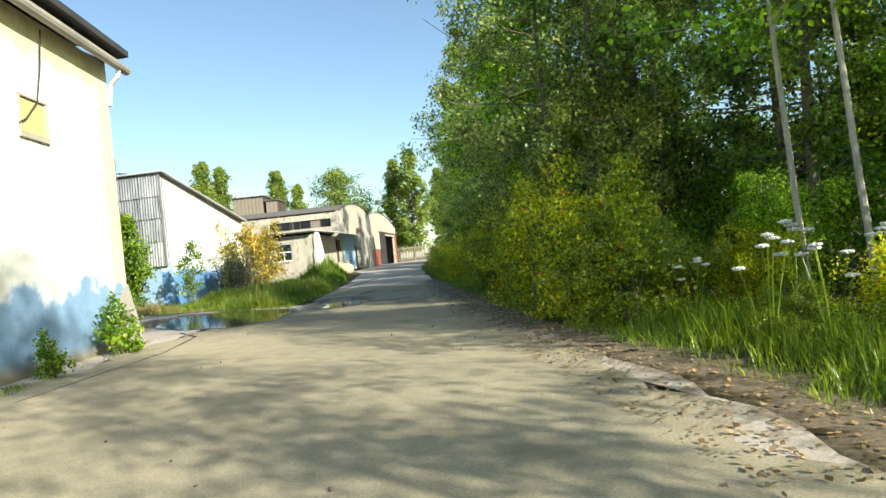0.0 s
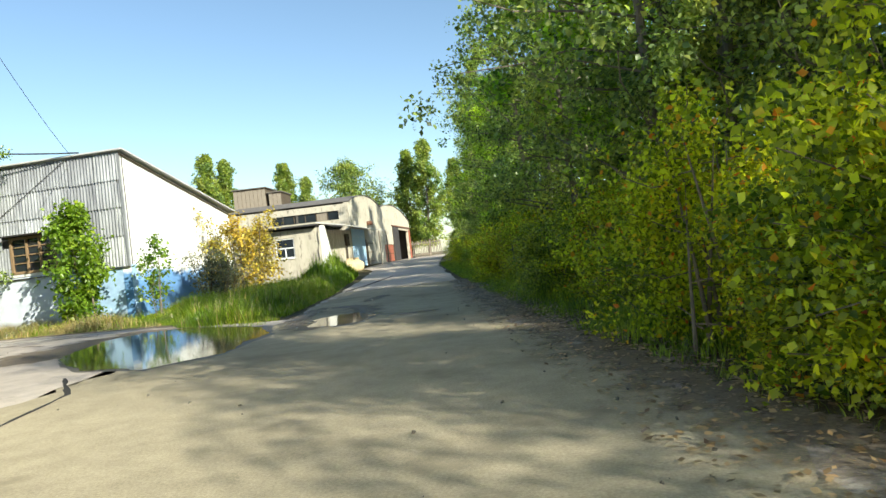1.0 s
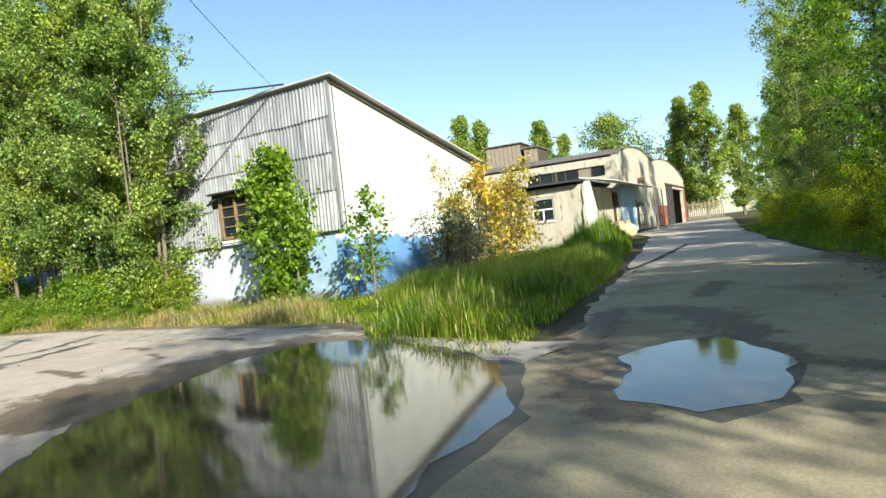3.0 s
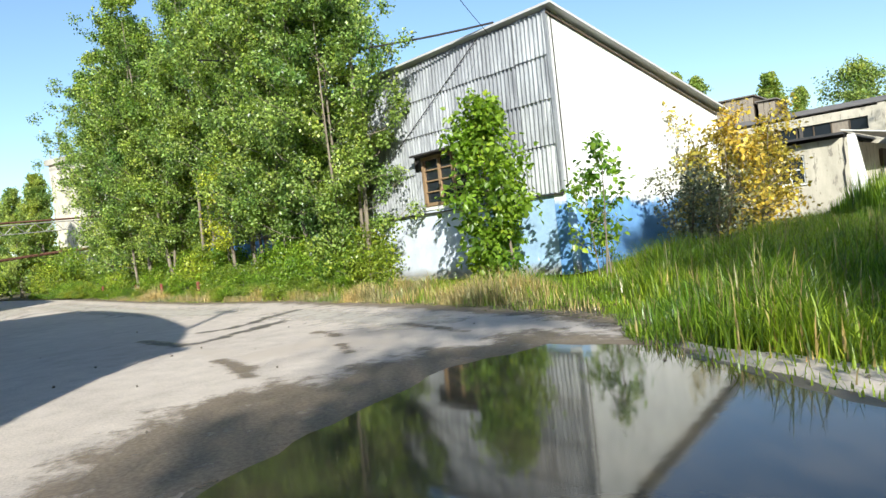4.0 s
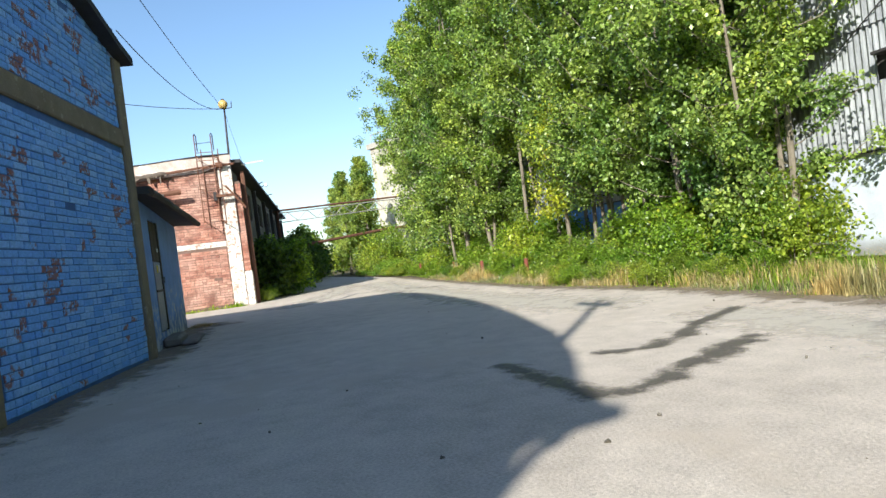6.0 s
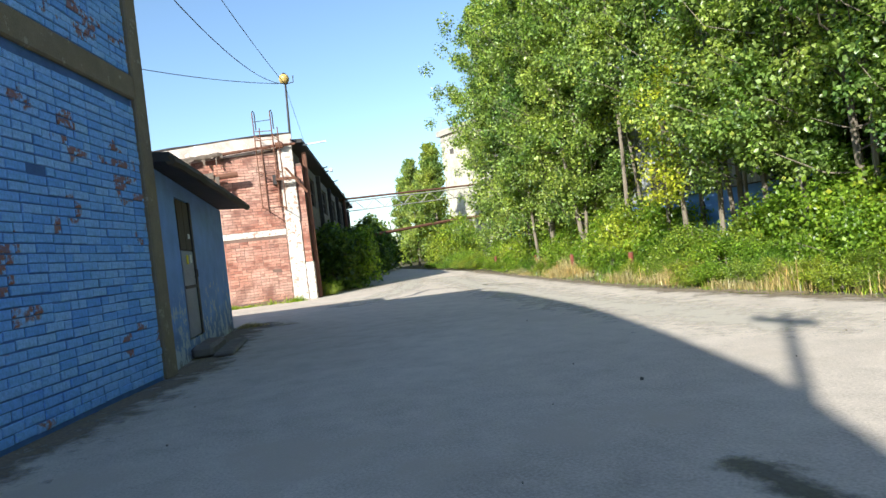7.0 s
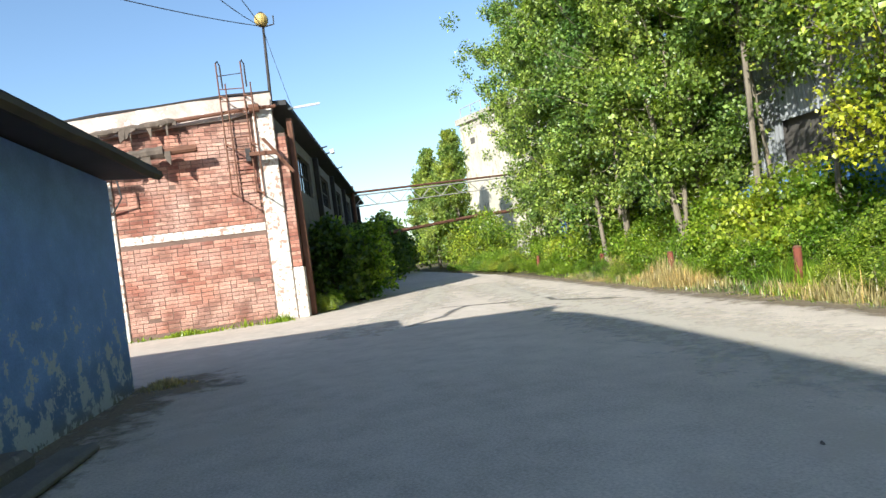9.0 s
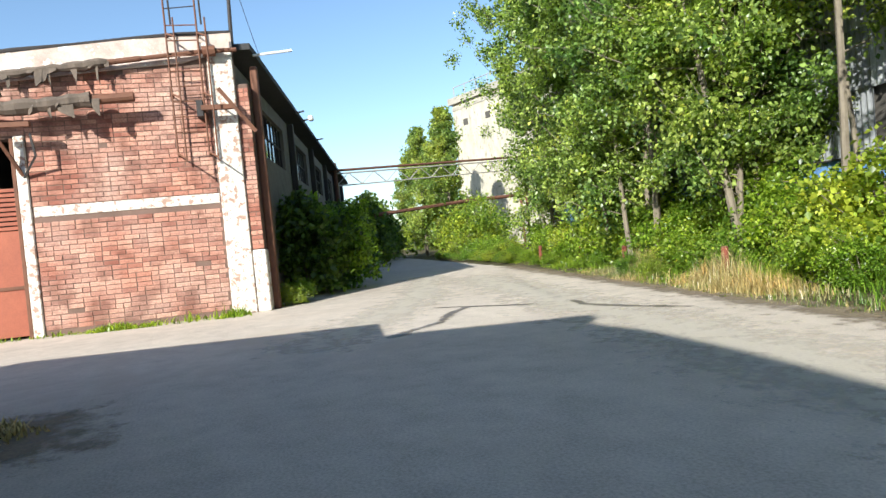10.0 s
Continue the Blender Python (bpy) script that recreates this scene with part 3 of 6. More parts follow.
# plastered workshop, whose north gable is of blue-washed brick
NW, NE, SE_, SW = (-24.0, 20.1), (-6.8, 14.2), (-6.2, 2.0), (-27.8, 9.0)
A = empty("workshop_building", pose(0, 0, 0), "plastered brick workshop, cream and whitewashed east side, blue-washed north gable", "building")
m, LN = along(*NW, *NE)
m = m @ Matrix.Rotation(math.pi, 4, "Z") @ Matrix.Translation((-LN, 0, 0))
BACK = ((0, 6.08), (0.03, 6.5), (0.09, 6.88), (0.24, 6.98), (0.36, 6.95), (0.475, 6.83), (0.67, 6.4), (0.795, 6.08), (0.91, 5.68), (1.0, 5.2))  # the roof line along the gable
profile = lambda x: float(np.interp(x / LN, [p[0] for p in BACK], [p[1] for p in BACK]))
A_M, A_L = m, LN
w = part("north_wall", wall_mesh(LN, 5.8, 0.38, (), profile), BLUEJOINT, A)
w.matrix_basis = m
m, LE = along(*SE_, *NE)
w = part("east_wall", wall_mesh(LE, 6.0, 0.38), zoned("workshop_limewash", ((None, 0, 0, 0, (0.90, 0.89, 0.85)), ("Z", 5.3, 0.8, 1, (0.86, 0.77, 0.50)), ("X", LE - 0.6, 0.6, 1, (0.86, 0.78, 0.54)), ("Z", 1.3, 2.2, -1, (0.30, 0.46, 0.70)), ("Z", 0.2, 0.3, -1, (0.33, 0.29, 0.22)))), A, "whitewashed wall with cream plaster showing")
w.matrix_basis = m
A_E, A_EL = m, LE
m, L = along(*NW, *SW)
w = part("west_wall", wall_mesh(L, 5.85, 0.38), ANNEXBLUE, A)
w.matrix_basis = m
m, L = along(*SW, *SE_)
w = part("south_wall", wall_mesh(L, 5.85, 0.38), CREAM, A)
w.matrix_basis = m
bm = bmesh.new()
n = 32
rows = []
for i in range(n + 1):
    q = i / n
    q2 = -0.03 + 1.04 * q
    a = Vector(NE).lerp(Vector(NW), q2)
    b = Vector(SE_).lerp(Vector(SW), q2)
    dn = (a - b).normalized() * 0.22
    z = profile(q2 * LN)
    rows.append([bm.verts.new((*(a + dn), z + dz)) for dz in (0.03, 0.16)] + [bm.verts.new((*(b - dn), z + dz)) for dz in (0.16, 0.03)])
for a, b in zip(rows, rows[1:]):
    for k in range(4):
        bm.faces.new((a[k], a[(k + 1) % 4], b[(k + 1) % 4], b[k]))
bm.faces.new(rows[0])
bm.faces.new(rows[-1][::-1])
part("roof", bm, FELT, A, "shallow vaulted roof under dark felt")

# annex
AX0, AX1 = (-24.0, 20.05), (-30.35, 21.1)
X = empty("annex", pose(0, 0, 0), "low lean-to annex with faded blue plaster and a grey door", "building")
m, L = along(*AX0, *AX1)
AX_M, AX_L = m, L
ANNEXWASH = zoned("annex_limewash", ((None, 0, 0, 0, (0.25, 0.40, 0.80)), ("Z", 0.5, 1.0, -1, (0.20, 0.30, 0.58)), ("Z", 0.1, 0.4, -1, (0.26, 0.24, 0.21))), peel=((0.50, 0.55, 0.64), 0.475, 0.085))
w = part("wall", wall_mesh(L, 2.75, 0.3, ((1.55, 0.3, 2.67, 2.6),), lambda x: 2.9 - 0.145 * x / L), ANNEXWASH, X)
w.matrix_basis = m
m2, L2 = along(AX1[0], AX1[1], AX1[0] - 1.7, AX1[1] - 5.0)
w = part("end_wall", wall_mesh(L2, 2.7, 0.3), ANNEXWASH, X)
w.matrix_basis = m2
bm = bmesh.new()
u = (Vector(AX1) - Vector(AX0)).normalized()
v = Vector((-u.y, u.x)) if u.x > 0 else Vector((u.y, -u.x))
c0, c1 = Vector(AX0) + u * 0.02, Vector(AX1) + u * 0.15
lo = [(c0 + v * 0.32, 2.9), (c1 + v * 0.6, 2.755), (c1 - v * 5.2, 3.1), (c0 - v * 5.2, 3.3)]
va = [bm.verts.new((*p, z)) for p, z in lo]
vb = [bm.verts.new((*p, z + 0.13)) for p, z in lo]
bm.faces.new(va[::-1])
bm.faces.new(vb)
for k in range(4):
    bm.faces.new((va[k], va[(k + 1) % 4], vb[(k + 1) % 4], vb[k]))
part("roof", bm, FELT, X, "slanting dark felt roof with a ragged eave")

# corrugated shed
S0, S1 = (-13.3, 32.15), (-50.0, 37.4)
N0 = (-12.45, 41.6)
D = empty("corrugated_shed", pose(0, 0, 0), "tall asbestos-sheeted shed on a pale blue base with white gable", "building")
mS, LS = along(*S1, *S0)
w = part("base_wall", wall_mesh(LS, 2.1, 0.35), zoned("base_limewash", ((None, 0, 0, 0, (0.40, 0.58, 0.82)), ("X", LS - 2.8, 0.8, -1, (0.68, 0.73, 0.84)), ("X", LS - 9.0, 1.5, -1, (0.16, 0.31, 0.66)), ("Z", 0.25, 0.5, -1, (0.34, 0.34, 0.33))), peel=((0.72, 0.74, 0.76), 0.6, 0.03)), D, "pale blue limewashed base wall")
w.matrix_basis = mS
mE, LW = along(*S0, *N0)
w = part("gable_wall", wall_mesh(LW, 6.5, 0.35, (), lambda x: 6.5 - 2.0 * x / LW), zoned("gable_limewash", ((None, 0, 0, 0, (0.86, 0.86, 0.84)), ("Z", 1.7, 1.6, -1, (0.17, 0.35, 0.68)))), D, "whitewashed gable wall with a blue foot")
w.matrix_basis = mE
m, L = along(*N0, -49.0, 47.0)
w = part("rear_wall", wall_mesh(L, 4.5, 0.35), STONEGREY, D)
w.matrix_basis = m
bm = bmesh.new()
q = [(S0[0] + 0.25, S0[1] - 0.25, 6.56), (N0[0] + 0.3, N0[1] + 0.3, 4.54), (-49.0, 47.2, 4.54), (S1[0], S1[1] - 0.25, 6.56)]
va = [bm.verts.new(p) for p in q]
vb = [bm.verts.new((p[0], p[1], p[2] + 0.06)) for p in q]
bm.faces.new(va[::-1])
bm.faces.new(vb)
for k in range(4):
    bm.faces.new((va[k], va[(k + 1) % 4], vb[(k + 1) % 4], vb[k]))
part("roof", bm, ROOFSHEET, D)
# dark sheet behind the cladding, coloured as the unlit inside
part("backing", boxed(0, 0.1, 2.1, LS, 0.16, 6.5), INSIDE, D).matrix_basis = mS

# brick hall
B0, B1 = (-39.7, 24.2), (-41.2, 9.0)
H = empty("brick_hall", pose(0, 0, 0), "red brick factory hall with limed concrete frame and rusty fittings", "building")
mB, LB = along(*B1, *B0)
HTOP = lambda x: 6.3 - 0.45 * (min(8.0, max(0.0, LB - x)) / 6.0) ** 1.4
GX1 = LB - 4.55
w = part("front_wall", wall_mesh(LB, 6.2, 0.35, ((GX1 - 3.2, 0.0, GX1, 4.2),), HTOP), MORTAR, H)
w.matrix_basis = mB
BN = (-74.0, 33.3)
mBN, LBN = along(*B0, *BN)
# side wall's shade is put into its dark concrete colour
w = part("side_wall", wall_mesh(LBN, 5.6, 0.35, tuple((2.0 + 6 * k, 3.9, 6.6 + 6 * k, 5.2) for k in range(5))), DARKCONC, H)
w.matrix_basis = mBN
bm = bmesh.new()
q = [(B0[0] - 0.1, B0[1] + 0.4, 5.96), (BN[0], BN[1] + 0.4, 5.96), (BN[0] - 3, BN[1] - 16, 5.5), (B1[0] - 0.1, B1[1], 5.5)]
va = [bm.verts.new(p) for p in q]
vb = [bm.verts.new((p[0], p[1], p[2] + 0.14)) for p in q]
bm.faces.new(va[::-1])
bm.faces.new(vb)
for k in range(4):
    bm.faces.new((va[k], va[(k + 1) % 4], vb[(k + 1) % 4], vb[k]))
part("roof", bm, FELT, H)

# hangars beyond the shed
H0 = Vector((-10.6, 70.1))
K = empty("hangar", pose(0, 0, 0), "double hangar with arched beige fronts and an open dark doorway", "building")
ends = (H0, Vector((-9.55, 87.2)), Vector((-7.95, 111.8)))

ARCHES = ((6.3, 6.75, 0.95), (6.75, 5.7, 1.15))
for k, (a, b) in enumerate(zip(ends, ends[1:])):
    m, L = along(*a, *b, rise(90))
    op = ((1.0, 0.0, L * 0.33 - 0.1, 2.2), (8.0, 0.0, L - 1.5, 4.3)) if k else ((6.5, 0.0, 8.0, 2.2),)
    w = part("front_wall", wall_mesh(L, 6.0, 0.4, op, arch(L, *ARCHES[k])), BEIGE, K)
    w.matrix_basis = m
m, L = along(-36, 71.5, *H0, rise(90))
part("side_wall", wall_mesh(L, 6.2, 0.4, ((L - 7.6, 4.75, L - 1.0, 5.6),)), BEIGE, K).matrix_basis = m
bm = bmesh.new()
box(bm, -36, 71.0, 6.84, -11.15, 72, 6.9)
part("eave", bm, DARKCONC, K)
bm = bmesh.new()
for (a, b), shape in zip(zip(ends, ends[1:]), ARCHES):
    rows = []
    for i in range(11):
        p = a.lerp(b, i / 10)
        z = rise(90) + arch(10, *shape)(i) + 0.02
        rows.append([bm.verts.new((p.x + 0.1, p.y, z)), bm.verts.new((p.x + 0.1, p.y, z + 0.06)), bm.verts.new((p.x - 24, p.y + 1, z + 0.06)), bm.verts.new((p.x - 24, p.y + 1, z))])
    for r, s in zip(rows, rows[1:]):
        for j in range(4):
            bm.faces.new((r[j], r[(j + 1) % 4], s[(j + 1) % 4], s[j]))
part("roof", bm, DARKCONC, K)

# office with porch
O = empty("office", pose(0, 0, 0), "low beige office with a white window and a tin-roofed porch", "building")
m, L = along(-24, 58.6, -11.1, 58.0, rise(58))
part("south_wall", wall_mesh(L, 3.9, 0.35, ((L - 3.6, 1.75, L - 2.1, 3.3), (L - 8.6, 1.75, L - 6.9, 3.3))), BEIGE, O).matrix_basis = m
OF_M, OF_L = m, L
m, L = along(-11.9, 58.36, -10.65, 70.0, rise(58))
part("east_wall", wall_mesh(L, 3.9, 0.35, ((9.4, 0, 10.5, 2.3),)), BEIGE, O).matrix_basis = m
bm = bmesh.new()
q = [(-24.5, 57.6, 4.35), (-11.2, 57.4, 4.3), (-11.3, 70.3, 4.6), (-24, 70.3, 4.8)]
va = [bm.verts.new(p) for p in q]
vb = [bm.verts.new((p[0], p[1], p[2] + 0.12)) for p in q]
bm.faces.new(va[::-1])
bm.faces.new(vb)
for k in range(4):
    bm.faces.new((va[k], va[(k + 1) % 4], vb[(k + 1) % 4], vb[k]))
part("roof", bm, FELT, O)
bm = bmesh.new()
q = [(-11.3, 57.6, 4.5), (-9.2, 58.6, 4.1), (-8.0, 78.0, 4.05), (-10.3, 78.0, 4.6)]
va = [bm.verts.new(p) for p in q]
vb = [bm.verts.new((p[0], p[1], p[2] + 0.06)) for p in q]
bm.faces.new(va[::-1])
bm.faces.new(vb)
for k in range(4):
    bm.faces.new((va[k], va[(k + 1) % 4], vb[(k + 1) % 4], vb[k]))
part("porch_roof", bm, ROOFSHEET, O, "grey tin porch roof")

# concrete silo tower far off
T = empty("tower_block", pose(-83.4, 46.4, 0, 0, 0, 15), "tall pale concrete plant tower with a railed flat roof", "building")
part("wall", boxed(0, 0, 0, 14, 12, 13.6), BEIGE, T)
part("cornice", boxed(-0.3, -0.3, 13.6, 14.3, 12.3, 14.2), CONCRETE, T)


# ---- workshop details ----
def beam(name, m, x0, y0, z0, x1, y1, z1, material, parent, label="", bev=0.02):
    ob = part(name, boxed(x0, y0, z0, x1, y1, z1, bev=bev), material, parent, label)
    ob.matrix_basis = m
    return ob


# A_M: x runs from the east corner at A_L... local x counts from NE (0) to NW (A_L)
beam("ring_beam", A_M, 0, -0.05, 3.68, A_L, 0.05, 4.0, SOOTYCONC, A, "dirty brown concrete ring beam")
beam("corner_column", A_M, A_L - 0.34, -0.06, 0, A_L, 0.06, 5.25, SOOTYCONC, A, "yellowed concrete corner column")
beam("column", A_M, A_L - 5.33, -0.06, 0, A_L - 4.95, 0.06, 6.28, SOOTYCONC, A)
beam("column", A_M, A_L - 10.5, -0.06, 0, A_L - 10.1, 0.06, 6.8, SOOTYCONC, A)
# gutter, its outlet, a bricked-up hatch and a cable on the east side
g = part("gutter", tubed([(0, -0.3, 5.98), (A_EL + 0.35, -0.3, 5.93)], 0.1, 10), CONCRETE, A, "dull zinc gutter")
g.matrix_basis = A_E
g = part("gutter_outlet", tubed([(A_EL - 0.05, -0.3, 5.86), (A_EL - 0.02, -0.25, 5.72), (A_EL + 0.05, -0.06, 5.55), (A_EL - 0.03, -0.03, 5.1)], 0.05, 8), WHITEPLASTIC, A)
g.matrix_basis = A_E
HX = A_EL - 3.45
bm = bmesh.new()
for a in ((HX, 3.9, HX + 0.03, 4.55), (HX + 0.8, 3.9, HX + 0.83, 4.55), (HX, 4.52, HX + 0.83, 4.55), (HX - 0.02, 3.84, HX + 0.85, 3.92)):
    box(bm, a[0], -0.05, a[1], a[2], 0.01, a[3])
hatch = part("hatch_frame", bm, STONEGREY, A)
hatch.matrix_basis = A_E
beam("hatch_panel", A_E, HX + 0.05, -0.02, 3.92, HX + 0.78, 0.01, 4.5, CREAM, A, "cream panel closing a small hatch")
g = part("cable", tubed([(A_EL - 2.6, -0.05, 5.85), (A_EL - 2.75, -0.06, 5.1), (A_EL - 2.95, -0.07, 4.5), (A_EL - 3.3, -0.05, 4.15), (A_EL - 3.5, -0.05, 4.05)], 0.012, 5), DARKIRON, A)
g.matrix_basis = A_E
bm = bmesh.new()
vs = [bm.verts.new(p) for p in ((A_EL - 0.9, -0.02, 0), (A_EL + 0.02, -0.28, 0), (A_EL + 0.3, 0.02, 0), (A_EL + 0.3, 0.4, 0), (A_EL - 0.8, 0.2, 0), (A_EL - 0.5, -0.01, 1.0), (A_EL + 0.012, -0.03, 1.3), (A_EL + 0.05, 0.3, 1.3), (A_EL - 0.5, 0.2, 1.0))]
bmesh.ops.convex_hull(bm, input=vs)
g = part("plinth", bm, CONCRETE, A, "flared rough render at the corner's foot")
g.matrix_basis = A_E

# annex door
AD0 = 1.55
door = empty("annex_door", AX_M, "grey sheet-metal door with boarded dark top, closed", "door")
part("frame", boxed(AD0 + 0.01, 0.02, 0.31, AD0 + 1.11, 0.12, 2.59), DARKWOOD, door)
part("jamb", boxed(AD0 + 0.98, -0.03, 0.31, AD0 + 1.115, 0.018, 2.59, bev=0.01), DARKIRON, door, "dark worn jamb")
leaf = part("lower_leaf", boxed(AD0 + 0.05, -0.01, 0.33, AD0 + 0.96, 0.016, 1.74, bev=0.01), GREYPAINT, door, "grey painted steel lower leaf")
part("rail", boxed(AD0 + 0.05, -0.025, 1.12, AD0 + 0.96, -0.008, 1.17, bev=0.006), DARKIRON, leaf)
part("sticker", boxed(AD0 + 0.38, -0.02, 1.52, AD0 + 0.52, -0.012, 1.67), YELLOWTAG, leaf, "yellow sticker")
part("sticker", boxed(AD0 + 0.66, -0.02, 1.54, AD0 + 0.79, -0.012, 1.68), WHITEPLASTIC, leaf, "white padlock sticker")
part("handle", tubed([(AD0 + 0.9, -0.01, 1.3), (AD0 + 0.9, -0.07, 1.3), (AD0 + 0.9, -0.07, 1.42), (AD0 + 0.9, -0.01, 1.42)], 0.012, 6), DARKIRON, leaf)
for k in range(4):
    part("board", boxed(AD0 + 0.05 + 0.228 * k, -0.012 + 0.004 * (k % 2), 1.76, AD0 + 0.27 + 0.228 * k, 0.016, 2.56, bev=0.006), DARKWOOD, door)
part("notice", boxed(AD0 + 0.70, -0.02, 1.95, AD0 + 0.84, -0.0125, 2.03), WHITEPLASTIC, door, "small white notice")
step = empty("doorstep", AX_M, "worn concrete doorstep with earth washed against it", "step")
part("slab", boxed(AD0 - 0.1, -0.34, 0.0, AD0 + 1.3, -0.002, 0.2, bev=0.05), DARKCONC, step)
part("lower_slab", boxed(AD0 - 0.2, -0.66, 0.0, AD0 + 1.7, -0.345, 0.08, bev=0.03), DARKCONC, step)
fa0, fa1 = Vector((*lo[1][0], 2.79)), Vector((*lo[0][0], 2.93))
bm = bmesh.new()
tube(bm, [tuple(fa0.lerp(fa1, i / 12) + Vector((0, 0, 0.05 * noise.noise(Vector((i * 1.3, 0, 0)))))) for i in range(13)], 0.07, 6)
part("fascia", bm, DARKWOOD, X, "ragged dark eave edge")

# ---- corrugated sheets on the shed ----
def wave_sheet(width, z0, z1, pitch=0.1375, deep=0.024):
    n = max(2, round(width / pitch)) * 6
    front, back = [], []
    for i in range(n + 1):
        x = width * i / n
        y = -deep * math.cos(2 * math.pi * x / pitch)
        for z, out in ((z0, -0.035), (z1, 0.0)):
            front.append((x, y + out, z))
            back.append((x, y + out + 0.012, z))
    k = len(front)
    f = []
    for i in range(n):
        a = 2 * i
        f.append((a, a + 2, a + 3, a + 1))
        f.append((k + a + 1, k + a + 3, k + a + 2, k + a))
        f.append((a, k + a, k + a + 2, a + 2))
        f.append((a + 1, a + 3, k + a + 3, k + a + 1))
    f.append((0, 1, k + 1, k))
    f.append((2 * n, k + 2 * n, k + 2 * n + 1, 2 * n + 1))
    me = bpy.data.meshes.new("sheet")
    me.from_pydata(front + back, [], f)
    me.materials.append(ASBESTOS)
    return me


clad = empty("cladding", mS, "weathered grey corrugated asbestos sheets hung in overlapping rows", "cladding", kind="structure")
rng = random.Random(5)
WX0, WX1 = LS - 5.22, LS - 3.12
ROWS_Z = ((5.42, 6.5), (4.36, 5.47), (3.24, 4.42), (2.04, 3.30))
cache = {}
for r, (z0, z1) in enumerate(ROWS_Z):
    x = LS - 1.1
    while x > -1.1:
        w_ = min(1.1, x + 1.1)
        lo = z0
        if r == 3 and 17.2 < x < 19.5:  # missing sheets
            x -= 1.1
            continue
        if r >= 2 and x < WX1 - 0.02 and x + w_ > WX0 + 0.02:
            if r == 3:
                x -= 1.1
                continue
            lo = 3.78
        key = (round(w_, 3), lo, z1)
        if key not in cache:
            cache[key] = wave_sheet(*key)
        ob = mesh_ob("sheet", cache[key], clad)
        ob.matrix_basis = pose(max(0, x) + rng.uniform(-0.01, 0.01), -0.005 - 0.008 * rng.random() - 0.012 * (3 - r), rng.uniform(-0.015, 0.015), 0, rng.uniform(-0.25, 0.25), 0)
        x -= 1.1
# strips of sheet beside the window
for x0, x1 in ((LS - 5.5, WX0), (WX1, LS - 2.2)):
    ob = mesh_ob("sheet", wave_sheet(x1 - x0, 2.04, 3.30), clad)
    ob.matrix_basis = pose(x0, -0.008, 0)

win = empty("shed_window", mS, "old brown timber window with dim panes under a tin hood", "window")
bm = bmesh.new()
for a in ((WX0, 2.22, WX0 + 0.1, 3.7), (WX1 - 0.1, 2.22, WX1, 3.7), (WX0, 3.6, WX1, 3.7), (WX0, 2.22, WX1, 2.32), (WX0 + 0.72, 2.3, WX0 + 0.79, 3.62), (WX1 - 0.79, 2.3, WX1 - 0.72, 3.62)):
    box(bm, a[0], -0.06, a[1], a[2], 0.06, a[3])
part("frame", bm, TIMBER, win)
bm = bmesh.new()
for k in range(1, 4):
    box(bm, WX0 + 0.1, -0.03, 2.3 + 0.325 * k, WX1 - 0.1, 0.0, 2.34 + 0.325 * k)
part("glazing_bar", bm, TIMBER, win)
for k, (x0, x1) in enumerate(((WX0 + 0.1, WX0 + 0.72), (WX0 + 0.79, WX1 - 0.79), (WX1 - 0.72, WX1 - 0.1))):
    part("pane", boxed(x0, 0.02, 2.32, x1, 0.03, 3.6), GLASS, win)
part("hood", boxed(WX0 - 0.12, -0.4, 3.72, WX1 + 0.15, -0.05, 3.78, bev=0.01), DARKIRON, win, "dark tin hood")
part("sill", boxed(WX0 - 0.35, -0.03, 2.105, WX1 + 0.05, 0.1, 2.21), LIME, win)
part("drip_strip", boxed(0, -0.09, 2.0, LS, -0.01, 2.03), DARKIRON, D).matrix_basis = mS
part("verge_board", boxed(0, 0, 0, math.hypot(LW, 2.0), 0.03, 0.045), DARKWOOD, D).matrix_basis = mE @ pose(-0.1, -0.06, 6.40, 0, math.degrees(math.atan2(2.0, LW)), 0)
part("corner_trim", boxed(LS - 0.05, -0.09, 2.05, LS + 0.03, -0.01, 6.5), ASBESTOS, D).matrix_basis = mS

# ---- brick hall details ----
beam("band", mB, GX1 + 0.24, -0.02, 2.52, LB - 0.58, 0.02, 2.74, PALECONC, H, "limed concrete band", 0.01)
beam("column", mB, LB - 0.56, -0.04, 0, LB - 0.02, 0.1, 5.95, PALECONC, H, "limed flaking concrete column")
beam("column", mB, GX1 - 0.01, -0.05, 0, GX1 + 0.2, 0.1, 4.25, PALECONC, H)
bm = bmesh.new()
for i in range(14):
    x0, x1 = LB * i / 14, LB * (i + 1) / 14
    zt0, zt1 = HTOP(x0), HTOP(x1)
    q = [(x0, -0.06, zt0 - 0.62), (x1, -0.06, zt1 - 0.62 + (0.0 if x1 < LB - 0.1 else 0.25)), (x1, -0.06, zt1), (x0, -0.06, zt0)]
    f0 = [bm.verts.new(p) for p in q]
    f1 = [bm.verts.new((p[0], 0.2, p[2])) for p in q]
    bm.faces.new(f0)
    for k in range(4):
        bm.faces.new((f0[k], f0[(k + 1) % 4], f1[(k + 1) % 4], f1[k]))
bmesh.ops.remove_doubles(bm, verts=bm.verts, dist=0.001)
part("parapet", bm, PINKISH, H, "stained white rendered parapet").matrix_basis = mB
bm = bmesh.new()
tube(bm, [(LB * i / 14, -0.05, HTOP(LB * i / 14) + 0.015 + 0.03 * noise.noise(Vector((i * 1.7, 0, 0)))) for i in range(15)], [0.03 + 0.02 * (i % 3 == 1) for i in range(15)], 6)
part("coping", bm, DARKIRON, H, "ragged dark felt edge").matrix_basis = mB
beam("brick_pier", mBN, 0.02, -0.26, 1.4, 0.4, 0.0, 5.15, MORTAR, H, "brick corner pier")
